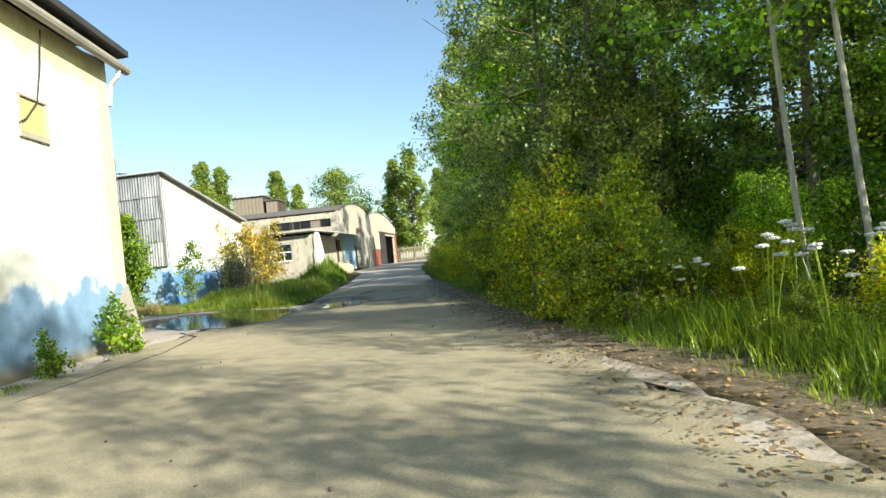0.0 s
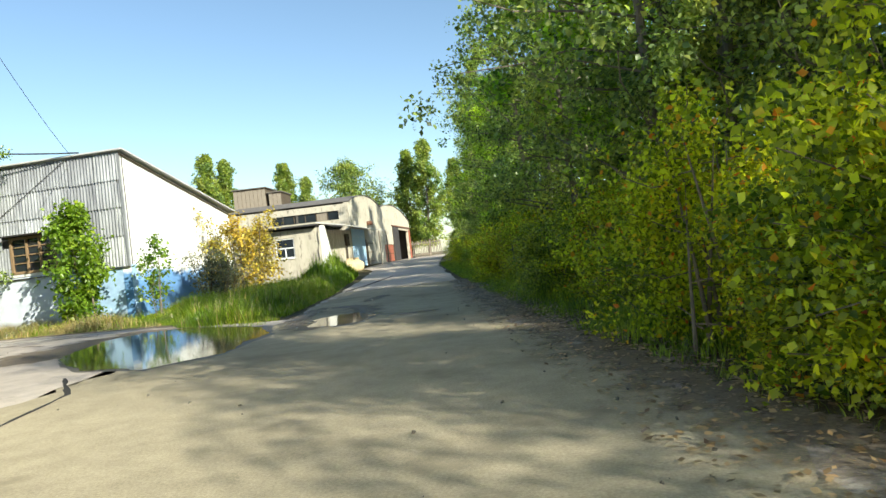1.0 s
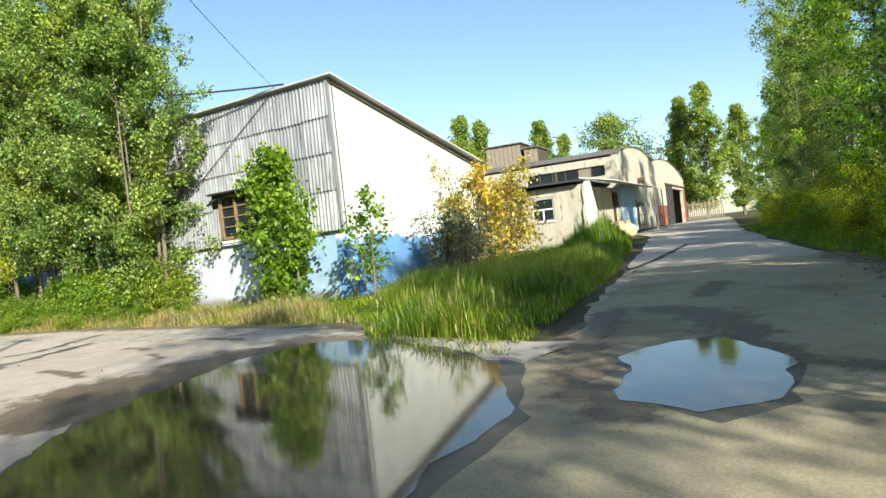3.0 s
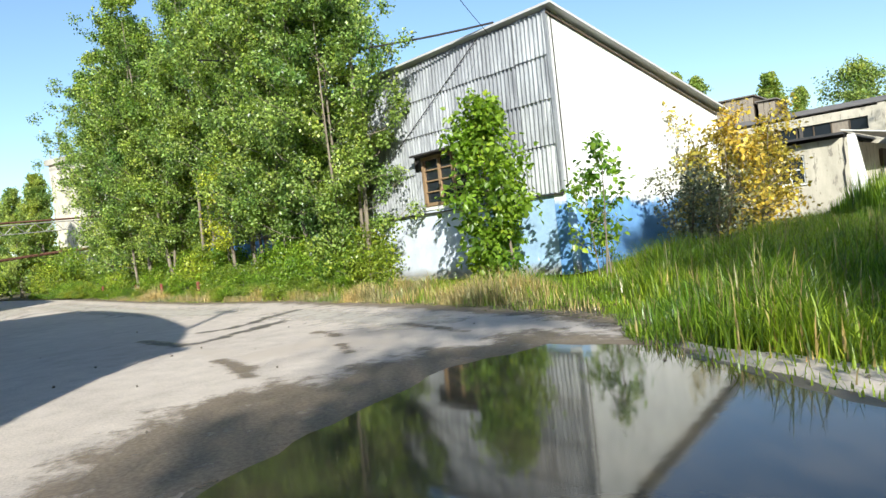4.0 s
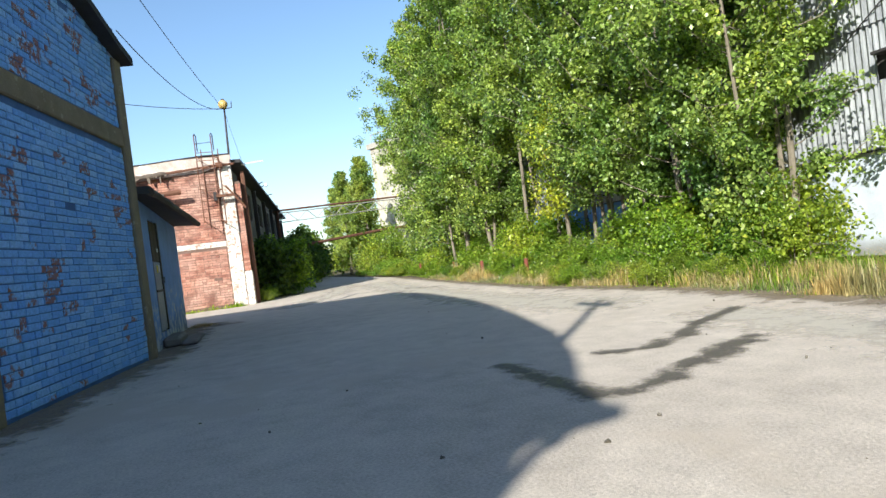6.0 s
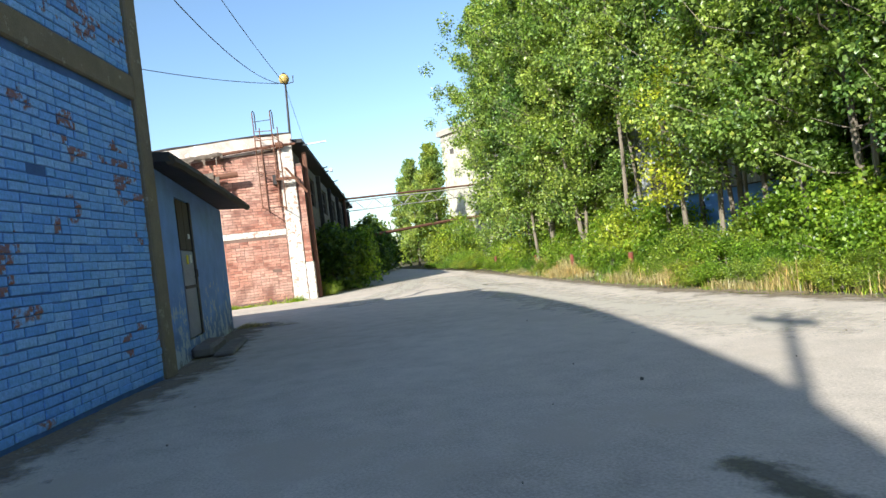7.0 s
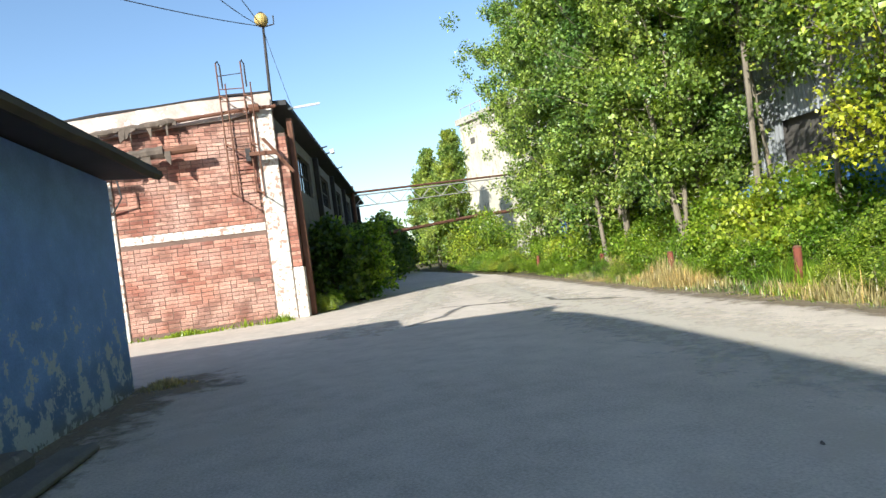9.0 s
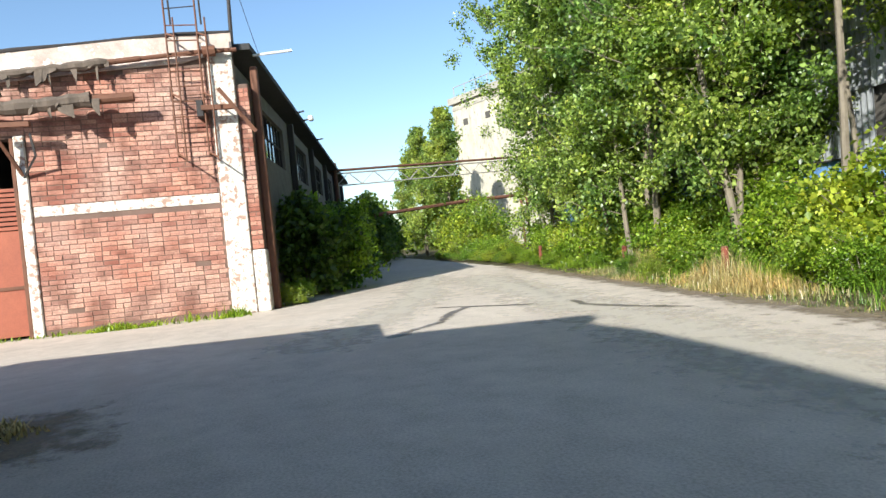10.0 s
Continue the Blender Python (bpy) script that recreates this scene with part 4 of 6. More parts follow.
beam("pier_foot", mBN, -0.03, -0.29, 0.0, 0.42, 0.0, 1.4, PALECONC, H)
beam("downpipe", mBN, 0.3, -0.44, 0.0, 0.48, -0.28, 5.6, RUST, H, "rusty steel downpipe")
for k in range(6):
    beam("steel_column", mBN, 1.7 + 6 * k, -0.2, 0, 1.95 + 6 * k, 0.0, 5.6, RUST if k == 0 else DARKIRON, H)
for k in range(5):
    x0 = 2.0 + 6 * k
    wn = empty("hall_window", mBN, "long steel-framed window with dusty panes and gaps", "window", "hall windows")
    bm = bmesh.new()
    for j in range(9):
        box(bm, x0 + 0.575 * j - 0.025, 0.1, 3.9, x0 + 0.575 * j + 0.025, 0.16, 5.2)
    for z in (3.9, 4.55, 5.16):
        box(bm, x0, 0.1, z, x0 + 4.6, 0.16, z + 0.04)
    part("frame", bm, DARKIRON, wn)
    for j in range(8):
        for z in (3.94, 4.59):
            if (j * 7 + k * 3 + int(z)) % 5:
                part("pane", boxed(x0 + 0.575 * j + 0.025, 0.125, z, x0 + 0.575 * (j + 1) - 0.025, 0.133, z + (0.61 if z < 4.2 else 0.57)), GLASS, wn)
# added walls close the view in, the hall's gloom is their colour
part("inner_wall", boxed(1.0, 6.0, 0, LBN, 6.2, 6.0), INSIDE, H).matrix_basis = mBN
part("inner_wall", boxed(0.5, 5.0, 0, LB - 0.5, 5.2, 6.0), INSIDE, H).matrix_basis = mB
# gate leaves of ribbed red sheet
gate = empty("hall_gate", mB, "faded red sheet-metal gate with louvred top, shut", "gate")
for k in range(2):
    x1 = GX1 - 0.03 - 1.6 * k
    leaf = part("leaf", boxed(x1 - 1.55, 0.04, 0.06, x1, 0.09, 2.28, bev=0.01), REDGATE, gate)
    part("rail", boxed(x1 - 1.55, 0.015, 1.05, x1, 0.038, 1.12), RUST, leaf)
    bm = bmesh.new()
    for j in range(9):
        box(bm, x1 - 1.55, 0.03, 2.3 + 0.1 * j, x1, 0.075, 2.37 + 0.1 * j)
    part("louvre", bm, REDGATE, gate)
part("post", boxed(GX1 - 0.09, -0.04, 0, GX1 - 0.012, 0.03, 4.2, bev=0.01), RUST, gate)
# ladder
lad = empty("roof_ladder", mB, "rusty steel roof ladder bolted to the brick", "ladder")
for x in (LB - 1.32, LB - 0.68):
    part("rail", tubed([(x, -0.3, 3.55), (x, -0.3, 7.1)], 0.022, 6), RUST, lad)
    part("rail", tubed([(x + 0.2, -0.62, 3.4), (x + 0.2, -0.62, 6.45)], 0.02, 6), RUST, lad)
    part("hoop", tubed([(x, -0.3, 7.1), (x + 0.04, -0.2, 7.18), (x + 0.08, -0.1, 7.1), (x + 0.08, 0.0, 6.5)], 0.022, 6), DARKIRON, lad)
    for z in (3.6, 4.9, 6.2):
        part("stay", tubed([(x, 0.0, z), (x, -0.3, z + 0.02), (x + 0.2, -0.62, z - 0.15)], 0.02, 6), RUST, lad)
for k in range(9):
    part("rung", tubed([(LB - 1.32, -0.3, 3.75 + 0.33 * k), (LB - 0.68, -0.3, 3.75 + 0.33 * k)], 0.014, 6), RUST, lad)
part("rung", tubed([(LB - 1.32, -0.3, 6.75), (LB - 0.68, -0.3, 6.8)], 0.012, 6), DARKIRON, lad)


def lagged_pipe(name, pts, r, rag, seed, label):
    """A pipe with torn lagging: a dented sleeve and hanging shreds."""
    ob = empty(name, mB, label, "pipe")
    part("pipe", tubed(pts, r, 10), RUST, ob)
    rg = random.Random(seed)
    bm = bmesh.new()
    a, b = Vector(pts[0]), Vector(pts[-1])
    n = 26
    path = [a.lerp(b, i / n * 0.86) for i in range(n + 1)]
    tube(bm, [tuple(p + Vector((0, rg.uniform(-0.02, 0.02), rg.uniform(-0.02, 0.02)))) for p in path], [r * rg.uniform(1.25, rag) for _ in path], 9)
    part("lagging", bm, LAG, ob, "torn grey lagging")
    for i in range(20):
        p = a.lerp(b, rg.uniform(0.03, 0.9))
        w_, h_ = rg.choice((0.03, 0.05, 0.09, 0.16)), rg.choice((0.05, 0.08, 0.12, 0.3))
        q = [(p.x - w_, p.y - r, p.z), (p.x + w_, p.y - r - 0.02, p.z), (p.x + w_ * rg.uniform(0.4, 1.2), p.y - r - rg.uniform(0, 0.08), p.z - h_ * rg.uniform(0.5, 1.3)), (p.x - w_ * rg.uniform(0.0, 1.1), p.y - r - 0.02, p.z - h_ * rg.uniform(0.6, 1.2))]
        bm = bmesh.new()
        f0 = [bm.verts.new(c) for c in q]
        f1 = [bm.verts.new((c[0], c[1] + 0.015, c[2])) for c in q]
        bm.faces.new(f0)
        bm.faces.new(f1[::-1])
        for k in range(4):
            bm.faces.new((f0[k], f0[(k + 1) % 4], f1[(k + 1) % 4], f1[k]))
        part("shred", bm, LAG, ob)
    return ob


lagged_pipe("heating_pipe", [(LB - 8.0, -0.5, 4.55), (LB - 2.05, -0.5, 4.85)], 0.105, 1.75, 3, "heating pipe in torn lagging above the gate")
lagged_pipe("heating_pipe", [(LB - 6.5, -0.22, 5.3), (LB - 1.9, -0.22, 5.72)], 0.06, 1.9, 4, "thin pipe with ragged lagging under the parapet")
pp = empty("steam_pipe", mB, "rusty steam pipe below the roof edge", "pipe")
part("pipe", tubed([(LB - 2.2, -0.2, 5.7), (LB - 0.6, -0.2, 5.84), (LB + 0.1, -0.2, 5.86)], 0.05, 8), RUST, pp)
part("flange", tubed([(LB - 0.62, -0.2, 5.84), (LB - 0.35, -0.2, 5.85)], 0.12, 8), RUST, pp)
br = empty("pipe_bracket", mB, "rusty angle-iron pipe bracket on the corner", "bracket")
part("arm", boxed(LB - 0.75, -0.42, 4.52, LB - 0.05, -0.3, 4.62), RUST, br)
part("strut", tubed([(LB - 0.35, -0.5, 4.95), (LB + 0.35, -0.35, 4.0)], 0.06, 4), RUST, br)
part("plate", boxed(LB - 0.85, -0.34, 4.4, LB - 0.72, -0.02, 4.75), DARKIRON, br)
br = empty("pipe_bracket", mB, "rusty angle-iron pipe bracket over the gate", "bracket")
part("strut", tubed([(GX1 + 0.12, -0.02, 3.4), (GX1 - 0.25, -0.6, 4.4)], 0.045, 4), RUST, br)
part("strut", tubed([(GX1 + 0.12, -0.02, 3.35), (GX1 + 0.5, -0.4, 3.75), (GX1 + 0.45, -0.45, 4.2)], 0.03, 4), DARKIRON, br)
part("arm", boxed(GX1 - 0.35, -0.62, 4.32, GX1 + 0.5, -0.5, 4.42), RUST, br)
# lamp on a mast above the corner
lamp = empty("mast_lamp", mB, "round yellowed lamp on a thin mast above the hall corner", "lamp")
part("mast", tubed([(LB - 0.02, 0.5, 5.9), (LB + 0.05, 0.5, 8.35)], [0.05, 0.035], 8), DARKIRON, lamp)
bm = bmesh.new()
bmesh.ops.create_uvsphere(bm, u_segments=14, v_segments=10, radius=0.2, matrix=Matrix.Translation((LB + 0.02, 0.5, 8.5)))
part("globe", bm, BRASS, lamp)
part("arm", tubed([(LB + 0.05, 0.5, 8.3), (LB + 0.35, 0.45, 8.35), (LB + 0.36, 0.45, 8.6)], 0.02, 6), DARKIRON, lamp)
part("cap", tubed([(LB + 0.02, 0.5, 8.66), (LB + 0.02, 0.5, 8.73)], [0.12, 0.05], 10), DARKIRON, lamp)
for k, (x, ln) in enumerate(((0.5, 0.9), (7.5, 0.3), (9.0, 0.25), (13.5, 0.35))):
    o = empty("eave_bracket", mBN @ pose(x, 0, 0), "bent iron bracket sticking out from the eave", "bracket", "eave brackets")
    part("arm", tubed([(0, -0.35, 5.9), (0.1, -0.35 - ln, 5.98)], 0.03, 6), WHITEPLASTIC if k == 0 else DARKIRON, o)
    if k == 2:
        part("lamp_head", boxed(-0.1, -0.8, 5.9, 0.15, -0.62, 6.08, bev=0.04), WHITEPLASTIC, o)

# ---- gantry with pipes over the road ----
gan = empty("pipe_gantry", pose(0, 0, 0), "thin lattice pipe gantry crossing above the road", "gantry")
ga, gb_ = Vector((-64.5, 31.0, 5.75)), Vector((-71.0, 47.0, 6.7))
for name, dz, r in (("top_chord", 0.0, 0.05), ("bottom_chord", -0.75, 0.04)):
    part(name, tubed([tuple(ga + Vector((0, 0, dz))), tuple(gb_ + Vector((0, 0, dz)))], r, 6), CONCRETE, gan)
part("pipe", tubed([tuple(ga + Vector((0, -1, 0.18))), tuple(gb_ + Vector((0, 0, 0.2)))], 0.08, 8), RUST, gan)
for k in range(18):
    a, b = ga.lerp(gb_, k / 18), ga.lerp(gb_, (k + 1) / 18)
    lo = Vector((0, 0, -0.75))
    part("brace", tubed([tuple(a if k % 2 else a + lo), tuple(b + lo if k % 2 else b)], 0.035, 4), CONCRETE, gan)
part("leg", tubed([(-64.5, 31.0, 0), (-64.5, 31.0, 6.4)], 0.12, 8), RUST, gan)
part("leg", tubed([(-71.0, 47.0, 0), (-71.0, 47.0, 6.7)], 0.12, 8), RUST, gan)
low = empty("low_pipe", pose(0, 0, 0), "rusty pipe carried low across the road's edge", "pipe")
part("pipe", tubed([(-66, 33.5, 3.1), (-69, 41, 3.7), (-70, 46, 3.9)], 0.13, 8), RUST, low)
part("support", tubed([(-70, 46, 0), (-70, 46, 3.9)], 0.1, 8), RUST, low)
part("support", tubed([(-66, 33.5, 0), (-66, 33.5, 3.1)], 0.1, 8), RUST, low)

# ---- bollards ----
boll = empty("bollard", pose(-29.75, 31.55, 0, 2, 4, 20), "leaning rusty red iron bollard in the verge", "bollard", "verge bollards")
part("stem", tubed([(0, 0, -0.05), (0.01, 0, 0.3), (0, 0.01, 0.56)], [0.07, 0.066, 0.068], 12), BOLLARDRED, boll)
part("cap", tubed([(0, 0.01, 0.56), (0, 0.01, 0.59)], [0.075, 0.045], 12), RUST, boll)
for x, y, tx, ty in ((-34.0, 32.2, -4, 2), (-39.0, 33.5, 2, -2), (-42.6, 34.3, -1, 3), (-51.0, 35.9, 2, 2), (-46.8, 35.1, -2, 1)):
    copy_thing(boll, pose(x, y, 0, tx, ty, x * 9))

# ---- hangar and office details ----
HZ = rise(90)
m, L = along(*ends[1], *ends[2], HZ)
dr = empty("red_door", m, "dented red metal door in the hangar front", "door")
part("leaf", boxed(1.03, 0.1, 0.02, L * 0.33 - 0.13, 0.16, 2.18, bev=0.02), REDGATE, dr)
part("rail", boxed(1.03, 0.07, 1.0, L * 0.33 - 0.13, 0.1, 1.1), RUST, dr)
dr = empty("hangar_door", m, "tall dark iron hangar door standing open", "door")
part("leaf", boxed(8.05, -0.12, 0.05, 12.6, -0.02, 4.6, bev=0.02), DARKIRON, dr)
part("leaf", boxed(L - 1.5, -0.1, 0.05, L - 0.2, 0.0, 4.4, bev=0.02), REDGATE, dr, "red-brown door leaf")
part("track", boxed(7.5, -0.16, 4.62, L - 0.1, -0.02, 4.78), RUST, dr)
# added dark walls, painted as the gloom beyond the open doorway
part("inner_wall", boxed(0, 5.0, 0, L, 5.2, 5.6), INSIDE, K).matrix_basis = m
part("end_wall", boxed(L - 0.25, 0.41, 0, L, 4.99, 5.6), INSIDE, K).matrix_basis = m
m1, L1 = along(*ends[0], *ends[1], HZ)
# same dark colour for the gloom behind the first front
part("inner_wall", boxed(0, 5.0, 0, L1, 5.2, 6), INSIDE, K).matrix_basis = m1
part("blue_wash", boxed(0.1, -0.012, 0, 6.3, 0.0, 3.75), SKYBLUE, K, "pale blue limewash patch").matrix_basis = m1
dr = empty("porch_door", m1, "grey slatted door left ajar under the porch", "door")
part("frame", boxed(6.42, -0.05, 0, 6.7, 0.1, 2.7), DARKWOOD, dr)
for k in range(6):
    part("board", boxed(7.25 + 0.45 * k, -0.1, 0.06 + 0.03 * (k % 2), 7.67 + 0.45 * k, -0.05, 2.55 - 0.04 * (k % 3)), PALEBARK, dr)
for z in (0.35, 1.3, 2.25):
    part("rail", boxed(7.2, -0.15, z, 9.95, -0.102, z + 0.13), GREYBOARD, dr)
bx = empty("hangar_lamp", m1, "rusty lamp bracket on the hangar wall", "lamp")
part("box", boxed(8.2, -0.5, 4.3, 9.2, -0.02, 4.7, bev=0.05), RUST, bx)
ml, Ll = along(-36, 71.5, *H0, HZ)
sw = empty("strip_window", ml, "long dusty strip window under the hangar eave", "window")
for k in range(6):
    x0 = Ll - 7.6 + 1.1 * k
    part("pane", boxed(x0 + 0.04, 0.15, 4.78, x0 + 1.06, 0.17, 5.57), GREYBOARD if k == 4 else GLASS, sw)
    part("mullion", boxed(x0 - 0.04, 0.1, 4.76, x0 + 0.04, 0.2, 5.59), DARKWOOD, sw)
for x0, x1, z in ((-23.4, -20.0, 10.0), (-19.7, -18.4, 9.4)):
    rl = empty("rooflight", pose(0, 0, 0), "weathered boarded rooflight standing on the hangar roof", "rooflight", "rooflights")
    part("body", boxed(x0, 76.05, 6.9, x1, 80, z - 0.1), DARKWOOD, rl)
    part("roof", boxed(x0 - 0.15, 75.8, z - 0.1, x1 + 0.15, 80.2, z), DARKCONC, rl)
    n = max(3, round((x1 - x0) / 0.42))
    for k in range(n):
        w_ = (x1 - x0) / n
        part("board", boxed(x0 + w_ * k + 0.02, 76.0, 6.9, x0 + w_ * (k + 1) - 0.02, 76.045, z - 0.12 - 0.06 * (k % 3)), GREYBOARD, rl)
for k, x0 in enumerate((OF_L - 3.6, OF_L - 8.6)):
    wn = empty("office_window", OF_M, "white-framed office window with dark panes", "window", "office windows")
    w_ = 1.5 if k == 0 else 1.7
    bm = bmesh.new()
    for a in ((0, 1.75, 0.09, 3.3), (w_ - 0.09, 1.75, w_, 3.3), (0, 1.75, w_, 1.84), (0, 3.21, w_, 3.3), (0, 2.5, w_, 2.6), (w_ / 2 - 0.05, 1.8, w_ / 2 + 0.05, 2.55)):
        box(bm, x0 + a[0], 0.06, a[1], x0 + a[2], 0.16, a[3])
    part("frame", bm, WHITEPVC, wn)
    for a in ((0.09, 1.84, w_ / 2 - 0.05, 2.5), (w_ / 2 + 0.05, 1.84, w_ - 0.09, 2.5), (0.09, 2.6, w_ - 0.09, 3.21)):
        part("pane", boxed(x0 + a[0], 0.1, a[1], x0 + a[2], 0.11, a[3]), GLASS, wn)
    part("sill", boxed(x0 - 0.1, -0.08, 1.68, x0 + w_ + 0.1, 0.1, 1.748, bev=0.01), LIME, wn)
# added wall, coloured dark for the dim room behind the windows
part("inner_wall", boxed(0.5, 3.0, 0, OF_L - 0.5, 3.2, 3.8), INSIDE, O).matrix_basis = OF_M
mo, _ = along(-11.9, 58.36, -10.65, 70.0, 0)
for y in (73.6, 77.8):
    part("porch_post", tubed([(-9.3 + (y - 58) * 0.062, y, rise(y)), (-9.3 + (y - 58) * 0.062, y, 4.0)], 0.055, 8), GREYBOARD, O)
bm = bmesh.new()
ring = [[bm.verts.new((x, y, z)) for x, z in ((-11.1, rise(58) - 0.05), (-10.15, rise(58) - 0.05), (-10.75, 4.28), (-11.1, 4.3))] for y in (58.0, 58.35)]
bm.faces.new(ring[0])
bm.faces.new(ring[1][::-1])
for k in range(4):
    bm.faces.new((ring[0][(k + 1) % 4], ring[0][k], ring[1][k], ring[1][(k + 1) % 4]))
part("porch_wall", bm, LIME, O, "battered white limewashed porch wall")
part("downlead", tubed([(-11.2, 57.96, 4.3), (-11.28, 57.95, 3.6), (-11.24, 57.96, 2.9), (-11.36, 57.95, 2.4), (-11.33, 57.96, 1.6)], 0.03, 5), DARKIRON, O)
mbox = empty("meter_box", pose(0, 0, rise(58)), "dark meter box hung above the office door", "box")
part("case", boxed(9.35, -0.22, 2.45, 10.35, -0.005, 3.55, bev=0.03), DARKWOOD, mbox).matrix_basis = mo
part("conduit", tubed([(9.85, -0.06, 2.45), (9.85, -0.06, 0.3)], 0.04, 6), DARKIRON, mbox).matrix_basis = mo
dr = empty("office_door", pose(0, 0, rise(58)), "dark timber office door with a narrow pane under the porch", "door")
ob = part("leaf", boxed(9.45, 0.08, 0.02, 10.45, 0.14, 2.28, bev=0.01), DARKWOOD, dr)
ob.matrix_basis = mo
ob = part("handle", tubed([(10.3, 0.06, 1.0), (10.3, 0.02, 1.0), (10.18, 0.02, 1.0)], 0.015, 6), DARKIRON, dr)
ob.matrix_basis = mo
rg = random.Random(8)
sack = None
for k in range(5):
    if sack is None:
        sack = empty("sack", pose(0, 0, 0), "pale stuffed sack leaning by the porch", "sack", "sacks by the porch")
        bm = bmesh.new()
        bmesh.ops.create_icosphere(bm, subdivisions=3, radius=0.5)
        for vv in bm.verts:
            vv.co.z = max(-0.4, vv.co.z * 1.15)
            vv.co *= 1 + 0.12 * noise.noise(vv.co * 3)
        part("body", bm, STRAW_BAG, sack)
        part("neck", tubed([(0, 0, 0.5), (0.03, 0, 0.62), (0.05, 0.02, 0.75)], [0.16, 0.07, 0.14], 8), STRAW_BAG, sack)
        sack.matrix_basis = pose(-9.9, 62.0, rise(62) + 0.4)
    else:
        copy_thing(sack, pose(-9.95 + 0.1 * k, 62.0 + 0.95 * k, rise(63) + 0.4, 0, rg.uniform(-8, 8), 60 * k))
fen = empty("picket_gate", pose(0, 0, 0), "tall weathered brown picket fence across the lane's end", "fence")
fa, fb = Vector((-8.0, 112.5)), Vector((-3.3, 114.0))
for k in range(19):
    p = fa.lerp(fb, k / 18)
    part("picket", tubed([(p.x, p.y, HZ), (p.x + 0.08 * math.sin(3.1 * k), p.y, HZ + 2.55 + 0.14 * math.sin(2.3 * k))], 0.06, 5), GREYBOARD, fen)
for z in (0.4, 2.2):
    part("rail", tubed([(fa.x, fa.y, HZ + z), (fb.x, fb.y, HZ + z + 0.1)], 0.06, 5), GREYBOARD, fen)

# ---- tower trim ----
for k in range(9):
    part("rail_post", tubed([(0.3 + 1.7 * k, 0.1, 14.2), (0.3 + 1.7 * k, 0.1, 15.2)], 0.04, 5), CONCRETE, T)
part("handrail", tubed([(0.2, 0.1, 15.2), (14, 0.1, 15.2)], 0.04, 5), CONCRETE, T)
# vents are flat plates, their dark depth is only colour
for k in range(4):
    part("vent", boxed(1.5 + 3.3 * k, -0.02, 11.4, 2.2 + 3.3 * k, 0.02, 12.0), INSIDE, T)
part("dark_band", boxed(-0.05, -0.05, 13.0, 14.05, 0.0, 13.3), CONCRETE, T)

# ---- poles and wires ----
pol = empty("utility_pole", pose(-8.2, 14.95, 0), "grey timber utility pole with a crossarm by the workshop", "pole")
part("mast", tubed([(0, 0, 0), (0.05, 0, 8.9)], [0.08, 0.055], 10), DARKWOOD, pol)
part("crossarm", boxed(-0.42, -0.05, 8.5, 0.42, 0.05, 8.62), DARKWOOD, pol)
for x in (-0.36, 0.36):
    part("insulator", tubed([(x, 0, 8.62), (x, 0, 8.8)], [0.05, 0.03], 8), WHITEPLASTIC, pol)


def wire(a, b, sag, r=0.012, label="thin dark overhead cable"):
    a, b = Vector(a), Vector(b)
    pts = [tuple(a.lerp(b, i / 14) - Vector((0, 0, sag * 4 * (i / 14) * (1 - i / 14)))) for i in range(15)]
    tagged(part("overhead_cable", tubed(pts, r, 5), DARKIRON), label, "cable", "overhead cables")


lp = mB @ Vector((LB + 0.02, 0.5, 8.32))
wire((-25.6, 20.2, 6.4), lp, 0.5)
wire((-13, 16.6, 9.0), lp, 0.6)
wire((-30, 16, 7.0), lp, 0.3)
wire(lp, mBN @ Vector((2.6, -0.3, 5.95)), 0.05, 0.007)
wire((-8.2, 14.95, 8.5), (-15.2, 32.3, 6.5), 0.35, 0.008)
wire((-14.9, 32.2, 6.66), (-27, 31.0, 8.6), 0.3, 0.03, "thick black cable slung from the shed roof")
wire(mS @ Vector((LS - 2.3, -0.12, 6.45)), mS @ Vector((LS - 8.0, -0.12, 3.0)), 0.0, 0.014, "cable slung across the corrugated wall")

# ---- trees ----
pop = [tree("poplar", 11 + k, 15.0, 2.7, 0.12, 60000, 0.112, BARK, POPLAR, "tall leafy poplar in the row before the shed", limbs=112, clump=0.38, thick=0.005, trunks=(4, 5, 4)[k], group="poplar row", per=1) for k in range(3)]
for ob, (x, y, a, s) in zip(pop, ((-20.3, 31.6, 0, 0.86), (-24.0, 32.1, 70, 0.95), (-35.8, 33.9, 140, 1.0))):
    put(ob, x, y, 0, a, s)
for k, (x, y, a, s) in enumerate(((-22.3, 31.8, 200, 0.92), (-25.4, 32.6, 33, 0.98), (-34.6, 33.6, 250, 1.0), (-38.2, 34.1, 310, 1.02), (-40.6, 34.4, 20, 1.05), (-44, 35.2, 100, 1.05), (-47.6, 36.6, 285, 1.0))):
    again(pop[k % 3], x, y, a, s)
high = tree("poplar", 19, 15.0, 2.6, 0.17, 46000, 0.112, BARK, POPLAR, "tall open poplar with bare lower stems showing", limbs=92, clump=0.38, thick=0.005, trunks=4, group="poplar row", per=1)
put(high, -27.3, 33.0, 0, 55, 0.95)
bare = tree("poplar", 23, 15.0, 2.6, 0.33, 42000, 0.112, BARK, POPLAR, "tall poplar with long bare stems before the blue wall", limbs=80, clump=0.44, thick=0.0045, trunks=2, group="poplar row", per=1)
put(bare, -30.4, 33.9, 0, 150, 0.98)
again(bare, -32.8, 34.2, 20, 1.0)
